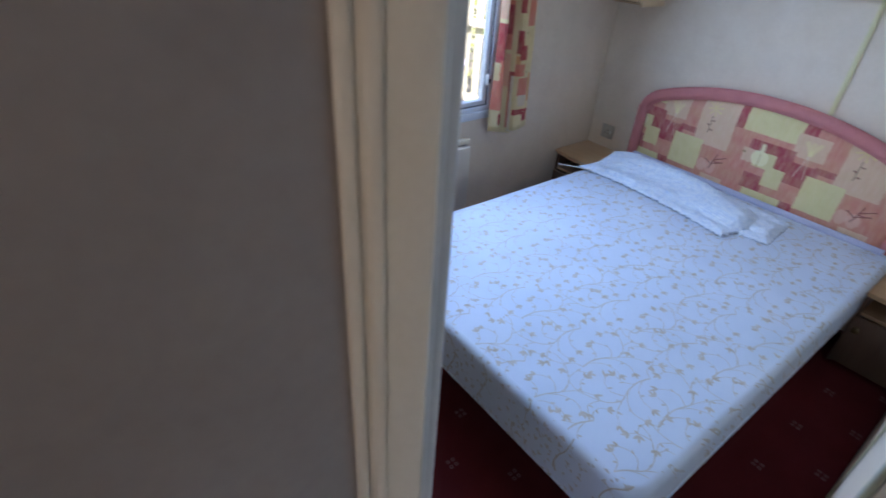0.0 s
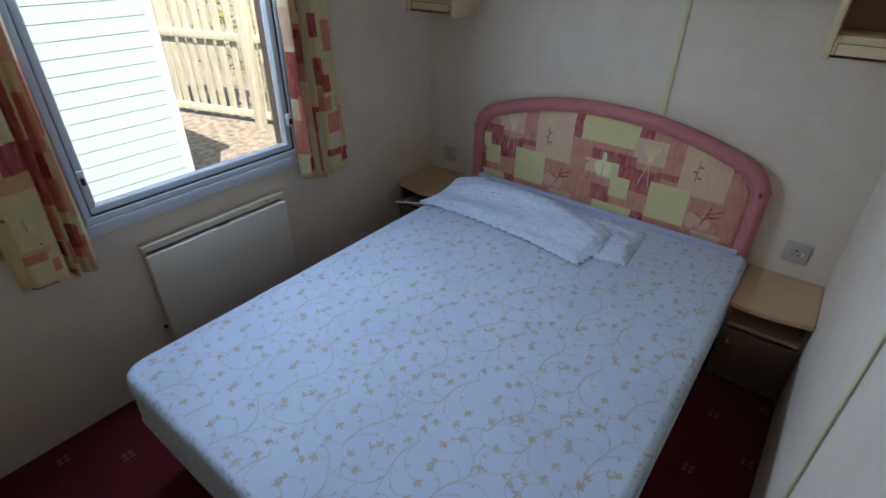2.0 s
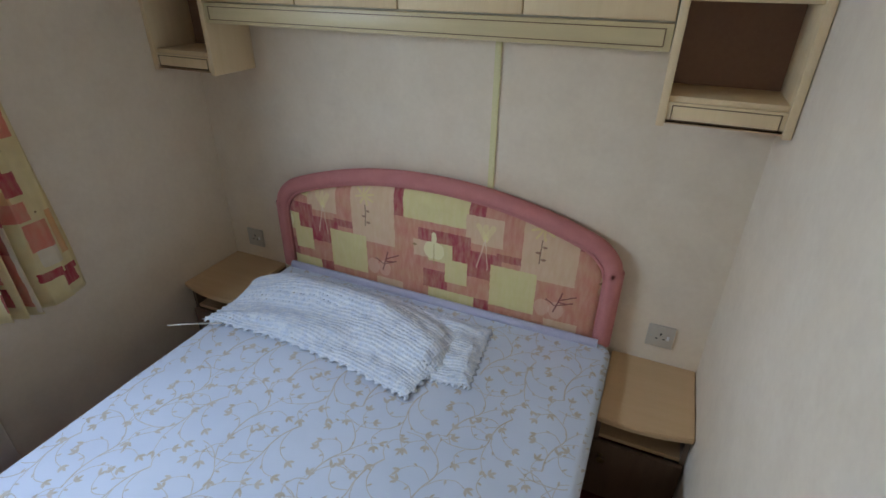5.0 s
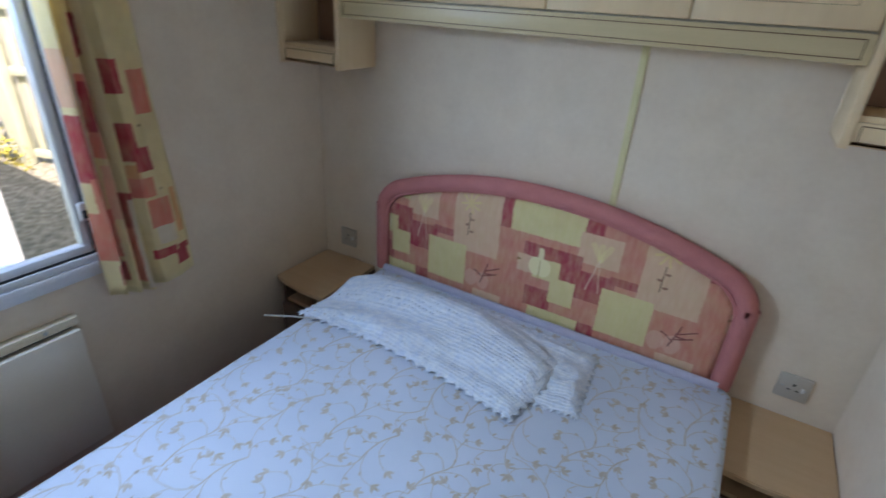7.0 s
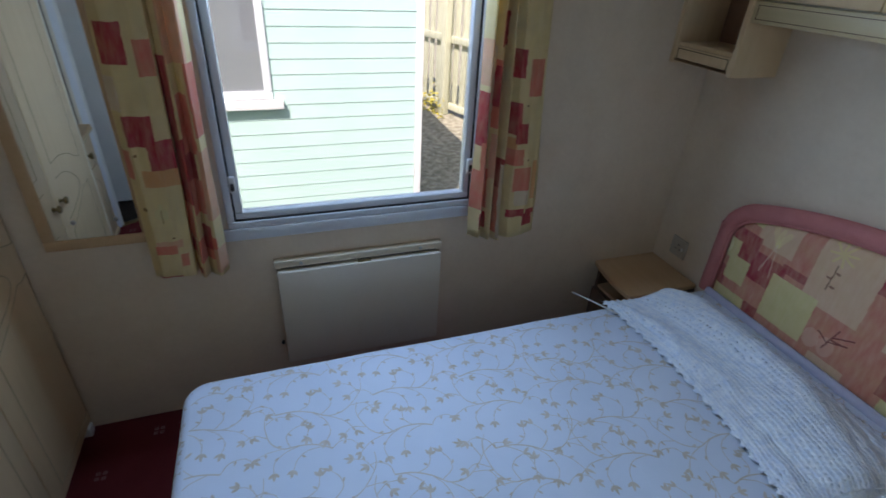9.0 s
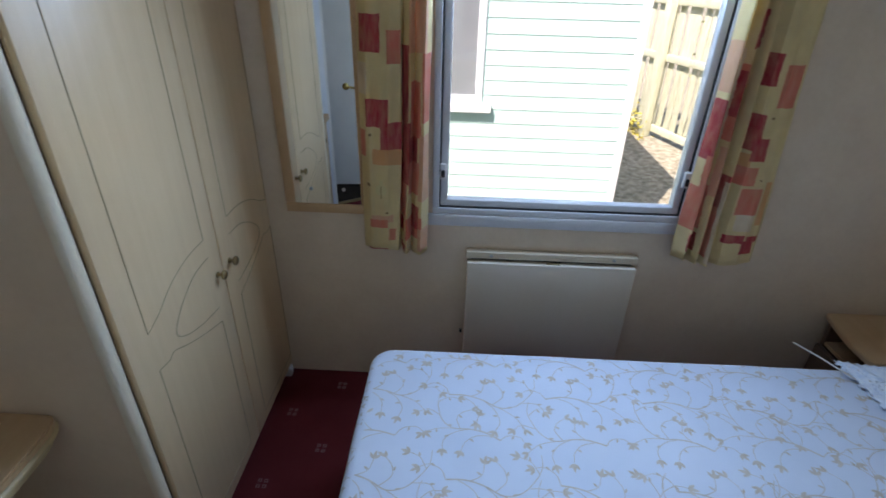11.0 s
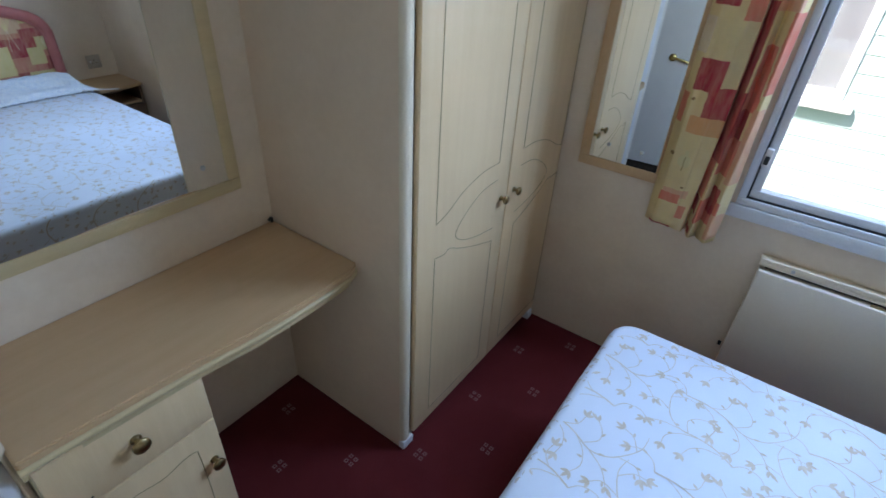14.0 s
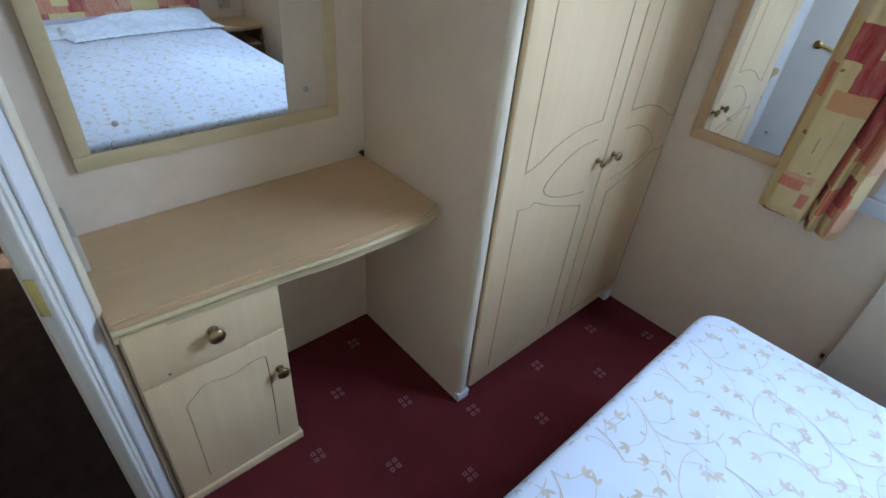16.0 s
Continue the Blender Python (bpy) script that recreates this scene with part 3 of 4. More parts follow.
def jamb(x0, x1, side):
    """An upright of the frame with its stop, and narrow architraves."""
    j = part("jamb", placed(boxes((x0, x1, -0.024, 0.014, 0, 1.93), bevel=0.002), DOORM), TRIM_PALE, frame_door)
    x = x1 if side < 0 else x0
    a, b = (x, x + 0.010) if side < 0 else (x - 0.010, x)
    part("stop", placed(boxes((a, b, -0.002, 0.010, 0, 1.93), bevel=0.002), DOORM), TRIM_PALE, j)
    if side < 0:
        part("architrave", placed(boxes((x0 - 0.035, x1 - 0.010, 0.0145, 0.024, 0, 1.95), bevel=0.004), DOORM), WHITE, j)
        part("bead", placed(boxes((x0 - 0.036, x0 - 0.018, 0.024, 0.031, 0, 1.95), bevel=0.003), DOORM), TRIM, j, "cream bead")
        hall = boxes((x0 - 0.036, x1 - 0.004, -0.036, -0.0245, 0, 1.95), bevel=0.005)
        for u in (0.033, 0.017):
            box(hall, x0 - u, x0 - u + 0.010, -0.040, -0.036, 0, 1.95, 0.0018)
        part("hall_architrave", placed(hall, DOORM), TRIM, j, "cream reeded architrave on the hall side")
    else:
        part("hall_architrave", placed(boxes((x0 + 0.006, x1 + 0.035, -0.036, -0.0245, 0, 1.95), bevel=0.004), DOORM), TRIM, j)
        part("edge_strip", placed(boxes((x0 - 0.004, x1, 0.0145, 0.021, 0, 1.95), bevel=0.002), DOORM), SHADED_CREAM, j, "cream edge strip, coloured olive for its shaded side")
    return j


frame_door = thing("door_frame", DOOR_A.x, DOOR_A.y, 0, "cream moulded door frame in the corner doorway", "door frame")
frame_door["kind"] = "structure"
jamb(0.0, 0.030, -1)
jamb(span - 0.030, span, 1)
# cream architrave turned from the window, its shade put into the colour
part("architrave", boxes((2.019, 2.0295, -2.033, -1.985, 0.0, 1.95), bevel=0.004), SHADED_CREAM, frame_door, "cream architrave on the east wall, coloured olive for its shaded side")
part("head", placed(boxes((0, span, -0.03, 0.03, 1.93, TOP)), DOORM), TRIM, frame_door)
strike = boxes((0.0300, 0.0325, -0.024, -0.003, 0.715, 0.795), bevel=0.0008)
part("strike_plate", placed(strike, DOORM), BRIGHT_BRASS, frame_door, "brass strike plate")
part("threshold", placed(boxes((0.0, span, -0.02, 0.02, -0.002, 0.006), bevel=0.002), DOORM), BRASS, frame_door, "dull metal threshold strip")

# the leaf stands open into the hall
door = thing("door_1", DOOR_B.x, DOOR_B.y, 0, "pale flush interior door standing open to the hall", "door")
door["kind"] = "structure"
LEAFM = pose(DOOR_B.x + 0.03, DOOR_B.y - 0.035, 0, 0, 0, -94)
part("leaf", placed(boxes((0.0, 0.62, -0.016, 0.016, 0.012, 1.92), bevel=0.002), LEAFM), TRIM_PALE, door)
for s in (-1, 1):
    rose = lathe([(0.024, 0), (0.024, 0.004), (0.012, 0.010), (0.009, 0.030), (0.010, 0.040)], LEAFM @ pose(0.475, s * 0.016, 0.755, -90 * s, 0, 0))
    h = part("door_handle", rose, BRIGHT_BRASS, door, "brass lever handle")
    part("lever", placed(tube([(0.48, s * 0.05, 0.755), (0.44, s * 0.052, 0.757), (0.40, s * 0.05, 0.750), (0.365, s * 0.046, 0.740)], 0.008), LEAFM), BRIGHT_BRASS, h)
for z in (0.25, 1.65):
    part("hinge", placed(boxes((-0.012, 0.004, -0.020, -0.012, z, z + 0.07), bevel=0.001), LEAFM), GASKET, door, "dark steel hinge")


def bead(name, x, y, z0, z1, facing):
    """A bevelled cover strip over a joint between wall boards."""
    bm = boxes((-0.011, 0.011, 0.0003, 0.006, z0, z1), bevel=0.0025)
    bm.transform(pose(x, y, 0, 0, 0, {"s": 180, "w": 90, "e": -90}[facing]))
    return tagged(part(name, bm, STRIP), "slim yellowed cover strip over a wall joint", kind="structure")


bead("trim_north", 1.255, 0.0, 0.02, 1.44, "s")
strip = bead("trim_east", EAST, -1.225, 0.02, TOP, "w")
part("joint", boxes((EAST - 0.0035, EAST - 0.0003, -1.2388, -1.2362, 0.02, TOP)), SHADED_CREAM, strip, "olive open joint beside the strip")


# ---- window ----
win = thing("window_1", 0, (WY0 + WY1) / 2, WZ0, "white-coated aluminium window above the heater", "window")
win["kind"] = "structure"
fy0, fy1, fz0, fz1 = WY0, WY1, WZ0, WZ1


def ring(y0, y1, z0, z1, t, x0, x1, bevel=0.003):
    return boxes((x0, x1, y0, y1, z0, z0 + t), (x0, x1, y0, y1, z1 - t, z1), (x0, x1, y0, y0 + t, z0 + t, z1 - t), (x0, x1, y1 - t, y1, z0 + t, z1 - t), bevel=bevel)


part("window_frame", ring(fy0, fy1, fz0, fz1, 0.022, -0.055, 0.012), FRAME_WHITE, win)
part("gasket", ring(fy0 + 0.022, fy1 - 0.022, fz0 + 0.022, fz1 - 0.022, 0.005, -0.02, 0.006, 0.001), GASKET, win, "black rubber seal")
part("sash", ring(fy0 + 0.027, fy1 - 0.027, fz0 + 0.027, fz1 - 0.027, 0.024, -0.035, 0.002), FRAME_WHITE, win)
pane = part("pane", boxes((-0.020, -0.016, fy0 + 0.05, fy1 - 0.05, fz0 + 0.05, fz1 - 0.05)), GLASS, win, "clear glass")
pane.visible_shadow = False
part("window_sill", boxes((0.0, 0.016, fy0 - 0.02, fy1 + 0.02, fz0 - 0.045, fz0 - 0.002), bevel=0.004), FRAME_WHITE, win, "narrow white sill board")
for y, s in ((fy0 + 0.034, 1), (fy1 - 0.034, -1)):
    catch = part("catch", boxes((0.006, 0.022, y - 0.010, y + 0.010, 0.895, 0.95), bevel=0.004), WHITE, win, "white window catch")
    part("catch_button", boxes((0.022, 0.030, y - 0.006, y + 0.006, 0.905, 0.93), bevel=0.003), GASKET, catch, "black catch button")


# ---- curtains ----
def drape_at(profile, p):
    """Place across the hang and depth of the fold at a part of the cloth's width."""
    for (a, ya, xa), (b, yb, xb) in zip(profile, profile[1:]):
        if p <= b:
            t = (p - a) / (b - a)
            t = t * t * (3 - 2 * t) * 0.6 + t * 0.4
            return ya + (yb - ya) * t, xa + (xb - xa) * t
    return profile[-1][1:]


def curtain(y0, y1, y0b, y1b, z0, z1, profile, seed):
    """A hanging panel of printed cloth: one broad flat fall and a bunch of deeper folds, with a thickness and a turned hem."""
    bm = bmesh.new()
    uvl = bm.loops.layers.uv.new("UVMap")
    n, k = 150, 34
    grid, uvs = [], {}
    for j in range(k + 1):
        q = j / k
        row = []
        for i in range(n + 1):
            p = i / n
            sway = 0.018 * noise.noise(Vector((p * 4, q * 2.2, seed)))
            f, d = drape_at(profile, min(1.0, max(0.0, p + sway)))
            ya, yb = y0 + (y0b - y0) * q, y1 + (y1b - y1) * q
            y = ya + (yb - ya) * f + 0.010 * noise.noise(Vector((p * 9, q * 3, seed + 7))) * q
            x = 0.030 + d * (0.75 + 0.55 * q) + 0.008 * noise.noise(Vector((p * 11, q * 5, seed + 3)))
            z = z1 + (z0 - z1) * q + (0.010 * math.sin(5 * p + seed) + 0.18 * (d - 0.04)) * q
            v = bm.verts.new((max(x, 0.022), y, z))
            uvs[v] = (p * 0.39, z)
            row.append(v)
        grid.append(row)
    for a, b in zip(grid, grid[1:]):
        for i in range(n):
            f = bm.faces.new((a[i], a[i + 1], b[i + 1], b[i]))
            for lp in f.loops:
                lp[uvl].uv = uvs[lp.vert]
    return bm


FALL_A = [(0, 0, 0.015), (0.14, 0.14, 0.052), (0.34, 0.44, 0.058), (0.47, 0.60, 0.046), (0.54, 0.61, 0.0), (0.62, 0.64, 0.030), (0.71, 0.74, 0.055), (0.77, 0.77, 0.014), (0.84, 0.83, 0.040), (0.92, 0.94, 0.050), (1, 1, 0.012)]
FALL_B = [(0, 0, 0.020), (0.10, 0.10, 0.056), (0.17, 0.15, 0.010), (0.27, 0.24, 0.058), (0.35, 0.29, 0.006), (0.45, 0.38, 0.062), (0.53, 0.44, 0.012), (0.62, 0.54, 0.050), (0.76, 0.74, 0.050), (0.90, 0.92, 0.040), (1, 1, 0.012)]
c1 = part("curtain", curtain(-2.030, -1.815, -2.050, -1.838, 0.652, 1.80, FALL_A, 0.4), CURTAIN_A)
tagged(c1, "patchwork-print curtain hanging in one broad fall beside the mirror", "curtain", "curtains at the window")
c2 = part("curtain", curtain(-0.972, -0.765, -0.985, -0.705, 0.658, 1.80, FALL_B, 2.1), CURTAIN_B)
tagged(c2, "patchwork-print curtain bunched in narrow folds, yellow, salmon and crimson", "curtain", "curtains at the window")
for c in (c1, c2):
    hem = c.modifiers.new("thickness", "SOLIDIFY")
    hem.thickness = 0.0016
rail = part("curtain_rail", boxes((0.03, 0.06, -2.12, -0.66, 1.80, 1.83), (0.0, 0.03, -2.05, -2.03, 1.80, 1.83), (0.0, 0.03, -0.76, -0.74, 1.80, 1.83), bevel=0.003), WHITE)
tagged(rail, "white plastic curtain rail above the window", "curtain rail")

# ---- heater under the window ----
heater = thing("panel_heater", 0, -1.38, 0.19, "cream flat panel heater fixed under the window", "heater")
part("front_panel", boxes((0.012, 0.045, -1.685, -1.08, 0.175, 0.589), bevel=0.004), HEATER, heater)
part("top_rail", boxes((0.0, 0.030, -1.69, -1.075, 0.600, 0.627), bevel=0.003), TRIM, heater, "cream top rail")
part("back_plate", boxes((0.0, 0.012, -1.67, -1.09, 0.18, 0.600)), GASKET, heater, "dark back plate")
part("latch", boxes((0.030, 0.036, -1.40, -1.35, 0.589, 0.596), bevel=0.001), BRASS, heater, "small metal latch")
part("thermostat_knob", lathe([(0.008, 0), (0.008, 0.008), (0.005, 0.010)], pose(0.02, -1.692, 0.262, 90, 0, 0), 12), GASKET, heater, "small black side knob")
for y in (-1.60, -1.16):
    part("screw", lathe([(0.006, 0), (0.005, 0.003), (0.001, 0.004)], pose(0.030, y, 0.613, 0, 90, 0), 10), STEEL, heater)


# ---- mirrors ----
def framed_mirror(name, w, h, fr, label, m, mat):
    e = thing(name, 0, 0, 0, label, "mirror")
    e.matrix_basis = m
    out = boxes((-w / 2, w / 2, 0, 0.016, 0, fr), (-w / 2, w / 2, 0, 0.016, h - fr, h), (-w / 2, -w / 2 + fr, 0, 0.016, fr, h - fr), (w / 2 - fr, w / 2, 0, 0.016, fr, h - fr), bevel=0.003)
    part("frame", placed(out, m), mat, e)
    part("glass", placed(boxes((-w / 2 + fr, w / 2 - fr, 0.003, 0.012, fr, h - fr), bevel=0.001), m), MIRROR, e, "silvered mirror glass", smooth=False)
    for sx in (-1, 1):
        for z in (fr + 0.055, h - fr - 0.055):
            part("screw_cap", placed(lathe([(0.007, 0), (0.006, 0.003), (0.002, 0.004)], pose(sx * (w / 2 - fr - 0.06), 0.012, z, -90, 0, 0), 12), m), STEEL, e, "domed mirror screw")
    return e


framed_mirror("wall_mirror", 0.30, 1.05, 0.034, "tall narrow mirror in a beech frame beside the window", pose(0.0, -2.178, 0.752, 0, 0, -90), BEECH)
framed_mirror("dressing_mirror", 0.625, 0.85, 0.034, "mirror in a pale wood frame above the dressing table", pose(1.280, SOUTH, 0.812, 0, 0, 0), PALE_WOOD)


# ---- wardrobe ----
ward = thing("wardrobe", 0.44, -2.65, 0, "built-in cream wardrobe with two routed doors", "wardrobe")
part("side_panel", boxes((0.858, 0.878, SOUTH, -2.4205, 0.0, TOP)), WARD_SIDE, ward, "wallpapered side panel")
edge = prism([(0.860 + 0.020 * math.cos(radians(a)), -2.420 + 0.016 * math.sin(radians(a))) for a in range(0, 181, 15)], 0.035, TOP, "z")
part("edge_strip", edge, TRIM, ward, "cream rounded edge strip")
part("strip_foot", boxes((0.832, 0.880, -2.424, -2.402, 0.0, 0.034), bevel=0.003), WHITE, ward, "white plastic foot cap")
part("plinth", boxes((0.0, 0.845, -2.45, -2.43, 0.0, 0.05)), CREAM_SIDE, ward)
# dark sheet behind the doors, so the gap by the edge strip looks shaded
part("inside", boxes((0.0, 0.857, -2.44, -2.43, 0.05, TOP)), DARK_BACK, ward, "thin dark sheet behind the doors, standing in for the gap's shade")
part("plinth_end", boxes((0.015, 0.05, -2.44, -2.395, 0.0, 0.04), bevel=0.003), WHITE, ward, "white plinth end cap")


def groove(points, y, parent):
    part("groove", tube([(px, y, pz) for px, pz in points], 0.0013, 6), GROOVE, parent, "fine routed line")


def smooth_line(ctrl, n=10):
    """A soft curve through control points (Catmull-Rom)."""
    c = [ctrl[0], *ctrl, ctrl[-1]]
    out = []
    for i in range(1, len(c) - 2):
        for k in range(n):
            t = k / n
            out.append(tuple(0.5 * (2 * c[i][d] + (c[i + 1][d] - c[i - 1][d]) * t + (2 * c[i - 1][d] - 5 * c[i][d] + 4 * c[i + 1][d] - c[i + 2][d]) * t * t
                       + (3 * c[i][d] - c[i - 1][d] - 3 * c[i + 1][d] + c[i + 2][d]) * t ** 3) for d in (0, 1)))
    return out + [ctrl[-1]]


def ward_door(x0, x1, flip):
    d = part("door", boxes((x0, x1, -2.418, -2.400, 0.045, 1.93), bevel=0.003), CREAM, ward)
    mir = lambda pts: [(0.77 - px if flip else px, pz) for px, pz in pts]
    yy = -2.3998
    groove(mir([(0.758, 1.82), (0.758, 0.795)] + smooth_line([(0.758, 0.795), (0.705, 0.812), (0.64, 0.845), (0.55, 0.868), (0.458, 0.870)]) + [(0.458, 1.82), (0.758, 1.82)]), yy, d)
    groove(mir(smooth_line([(0.455, 0.815), (0.54, 0.808), (0.62, 0.770), (0.664, 0.725), (0.63, 0.690), (0.55, 0.664), (0.455, 0.650)])), yy, d)
    groove(mir(smooth_line([(0.455, 0.602), (0.54, 0.628), (0.63, 0.662), (0.69, 0.690), (0.715, 0.683), (0.758, 0.690)]) + [(0.758, 0.09), (0.455, 0.09), (0.455, 0.602)]), yy, d)
    return d


wd1 = ward_door(0.388, 0.833, False)
wd2 = ward_door(0.004, 0.384, True)
knob(wd1, 0.425, -2.400, 0.742, 0.014)
knob(wd2, 0.345, -2.400, 0.742, 0.014)

# ---- dressing table ----
desk = thing("dressing_table", 1.27, -2.75, 0, "built-in dressing table with beech-effect top and cream drawer unit", "dressing table")


def desk_top():
    o = [(0.879, SOUTH), (1.658, SOUTH), (1.658, -2.585)] + smooth_line([(1.60, -2.583), (1.35, -2.568), (1.2, -2.552), (1.05, -2.548), (0.95, -2.550), (0.905, -2.556), (0.882, -2.572), (0.879, -2.585)])
    return o


part("tabletop", prism(desk_top(), 0.648, 0.668, "z", 0.004), BEECH, desk)
lip = [(x, y - 0.006) for x, y in desk_top()[2:-1]]
part("edge_moulding", tube([(x, y, 0.640) for x, y in lip], 0.0085, 10), PALE_WOOD, desk, "cream rounded edge moulding")
part("apron", prism([(x, y - 0.016) for x, y in lip] + [(x, y - 0.032) for x, y in lip[::-1]], 0.600, 0.646, "z"), PALE_WOOD, desk)
unit = part("drawer_unit", boxes((1.335, 1.652, SOUTH, -2.622, 0.0, 0.63)), CREAM_SIDE, desk)
drawer = part("drawer", boxes((1.330, 1.648, -2.622, -2.603, 0.455, 0.612), bevel=0.003), CREAM, desk)
knob(drawer, 1.487, -2.603, 0.540, 0.018)
udoor = part("door", boxes((1.330, 1.648, -2.622, -2.603, 0.030, 0.450), bevel=0.003), CREAM, desk)
knob(udoor, 1.358, -2.603, 0.325, 0.016)
groove(smooth_line([(1.388, 0.070), (1.385, 0.25), (1.386, 0.372), (1.392, 0.390), (1.42, 0.392), (1.47, 0.382), (1.53, 0.392), (1.555, 0.375), (1.580, 0.350), (1.580, 0.30), (1.580, 0.07)]), -2.6028, udoor)
part("plinth", boxes((1.322, 1.652, -2.618, -2.598, 0.0, 0.028), bevel=0.002), CREAM, desk)
for x, z in ((1.62, 0.47),):
    part("screw_hole", lathe([(0.003, 0), (0.002, 0.001)], pose(x - 0.03, -2.603, z, -90, 0, 0), 8), GASKET, drawer)


# ---- bed ----
base = thing("bed_base", 1.06, -1.0, 0, "dark low wooden bed base under the mattress", "bed")
part("side_rail", boxes((0.46, 0.49, -1.86, -0.08, 0.20, 0.268), bevel=0.002), SLATWOOD, base)
part("side_rail", boxes((1.64, 1.67, -1.86, -0.08, 0.20, 0.268), bevel=0.002), SLATWOOD, base)
part("end_rail", boxes((0.49, 1.64, -1.86, -1.83, 0.20, 0.268), bevel=0.002), SLATWOOD, base)
part("end_rail", boxes((0.49, 1.64, -0.11, -0.08, 0.20, 0.268), bevel=0.002), SLATWOOD, base)
for k in range(12):
    y = -1.78 + k * 0.145
    part("slat", boxes((0.49, 1.64, y, y + 0.07, 0.250, 0.267), bevel=0.001), SLATWOOD, base)
for x in (0.50, 1.59):
    for y in (-1.80, -0.16):
        part("leg", boxes((x, x + 0.045, y, y + 0.045, 0.0, 0.20), bevel=0.002), SLATWOOD, base)


def mattress():
    x0, x1, y0, y1, z0, z1 = 0.375, 1.750, -1.975, -0.045, 0.268, 0.468
    bm = bmesh.new()
    rings = []
    e = 0.026
    steps = [(e * (1 - math.sin(radians(a))), z0 + e * (1 - math.cos(radians(a)))) for a in range(0, 91, 15)] + [(0.0, z0 + 0.06), (0.002, z0 + 0.1), (0.0, z1 - 0.06)]
    steps += [(e * (1 - math.cos(radians(a))), z1 - e + e * math.sin(radians(a))) for a in range(0, 91, 15)]
    for d, z in steps:
        o = []
        for cx, cy, rr, a0 in ((x0 + 0.075, y0 + 0.075, 0.075, 180), (x1 - 0.075, y0 + 0.075, 0.075, 270), (x1 - 0.05, y1 - 0.05, 0.05, 0), (x0 + 0.05, y1 - 0.05, 0.05, 90)):
            pts = arc(cx, cy, rr - d, a0, a0 + 90, 8)
            o += pts
        dense = []
        for k, p in enumerate(o):
            q = o[(k + 1) % len(o)]
            n = max(1, int(math.hypot(q[0] - p[0], q[1] - p[1]) / 0.12))
            dense += [(p[0] + (q[0] - p[0]) * t / n, p[1] + (q[1] - p[1]) * t / n) for t in range(n)]
        rings.append(dense)
    rows = []
    for (d, z), ring_pts in zip(steps, rings):
        row = []
        for px, py in ring_pts:
            w = 0.004 * noise.noise(Vector((px * 5, py * 5, z * 3))) * (1 if z < z1 - 0.004 else 0)
            row.append(bm.verts.new((px + w, py + w, z)))
        rows.append(row)
    for a, b in zip(rows, rows[1:]):
        n = len(a)
        for k in range(n):
            bm.faces.new((a[k], a[(k + 1) % n], b[(k + 1) % n], b[k]))
    bm.faces.new(rows[0][::-1]), bm.faces.new(rows[-1])
    bmesh.ops.recalc_face_normals(bm, faces=bm.faces)
    return bm


mat = part("mattress", mattress(), TICKING)
for poly in mat.data.polygons:
    if abs(poly.normal.z) > 0.999:
        poly.use_smooth = False
tagged(mat, "pale bare double mattress with a tan vine print", "mattress")
r = 0.075
rim = arc(0.375 + r, -1.975 + r, r, 180, 270, 8) + arc(1.750 - r, -1.975 + r, r, 270, 360, 8) + arc(1.70, -0.095, 0.05, 0, 90, 8) + arc(0.425, -0.095, 0.05, 90, 180, 8)
part("piping", tube([(x, y, 0.286) for x, y in rim], 0.003, 6, True), TICKING, mat)


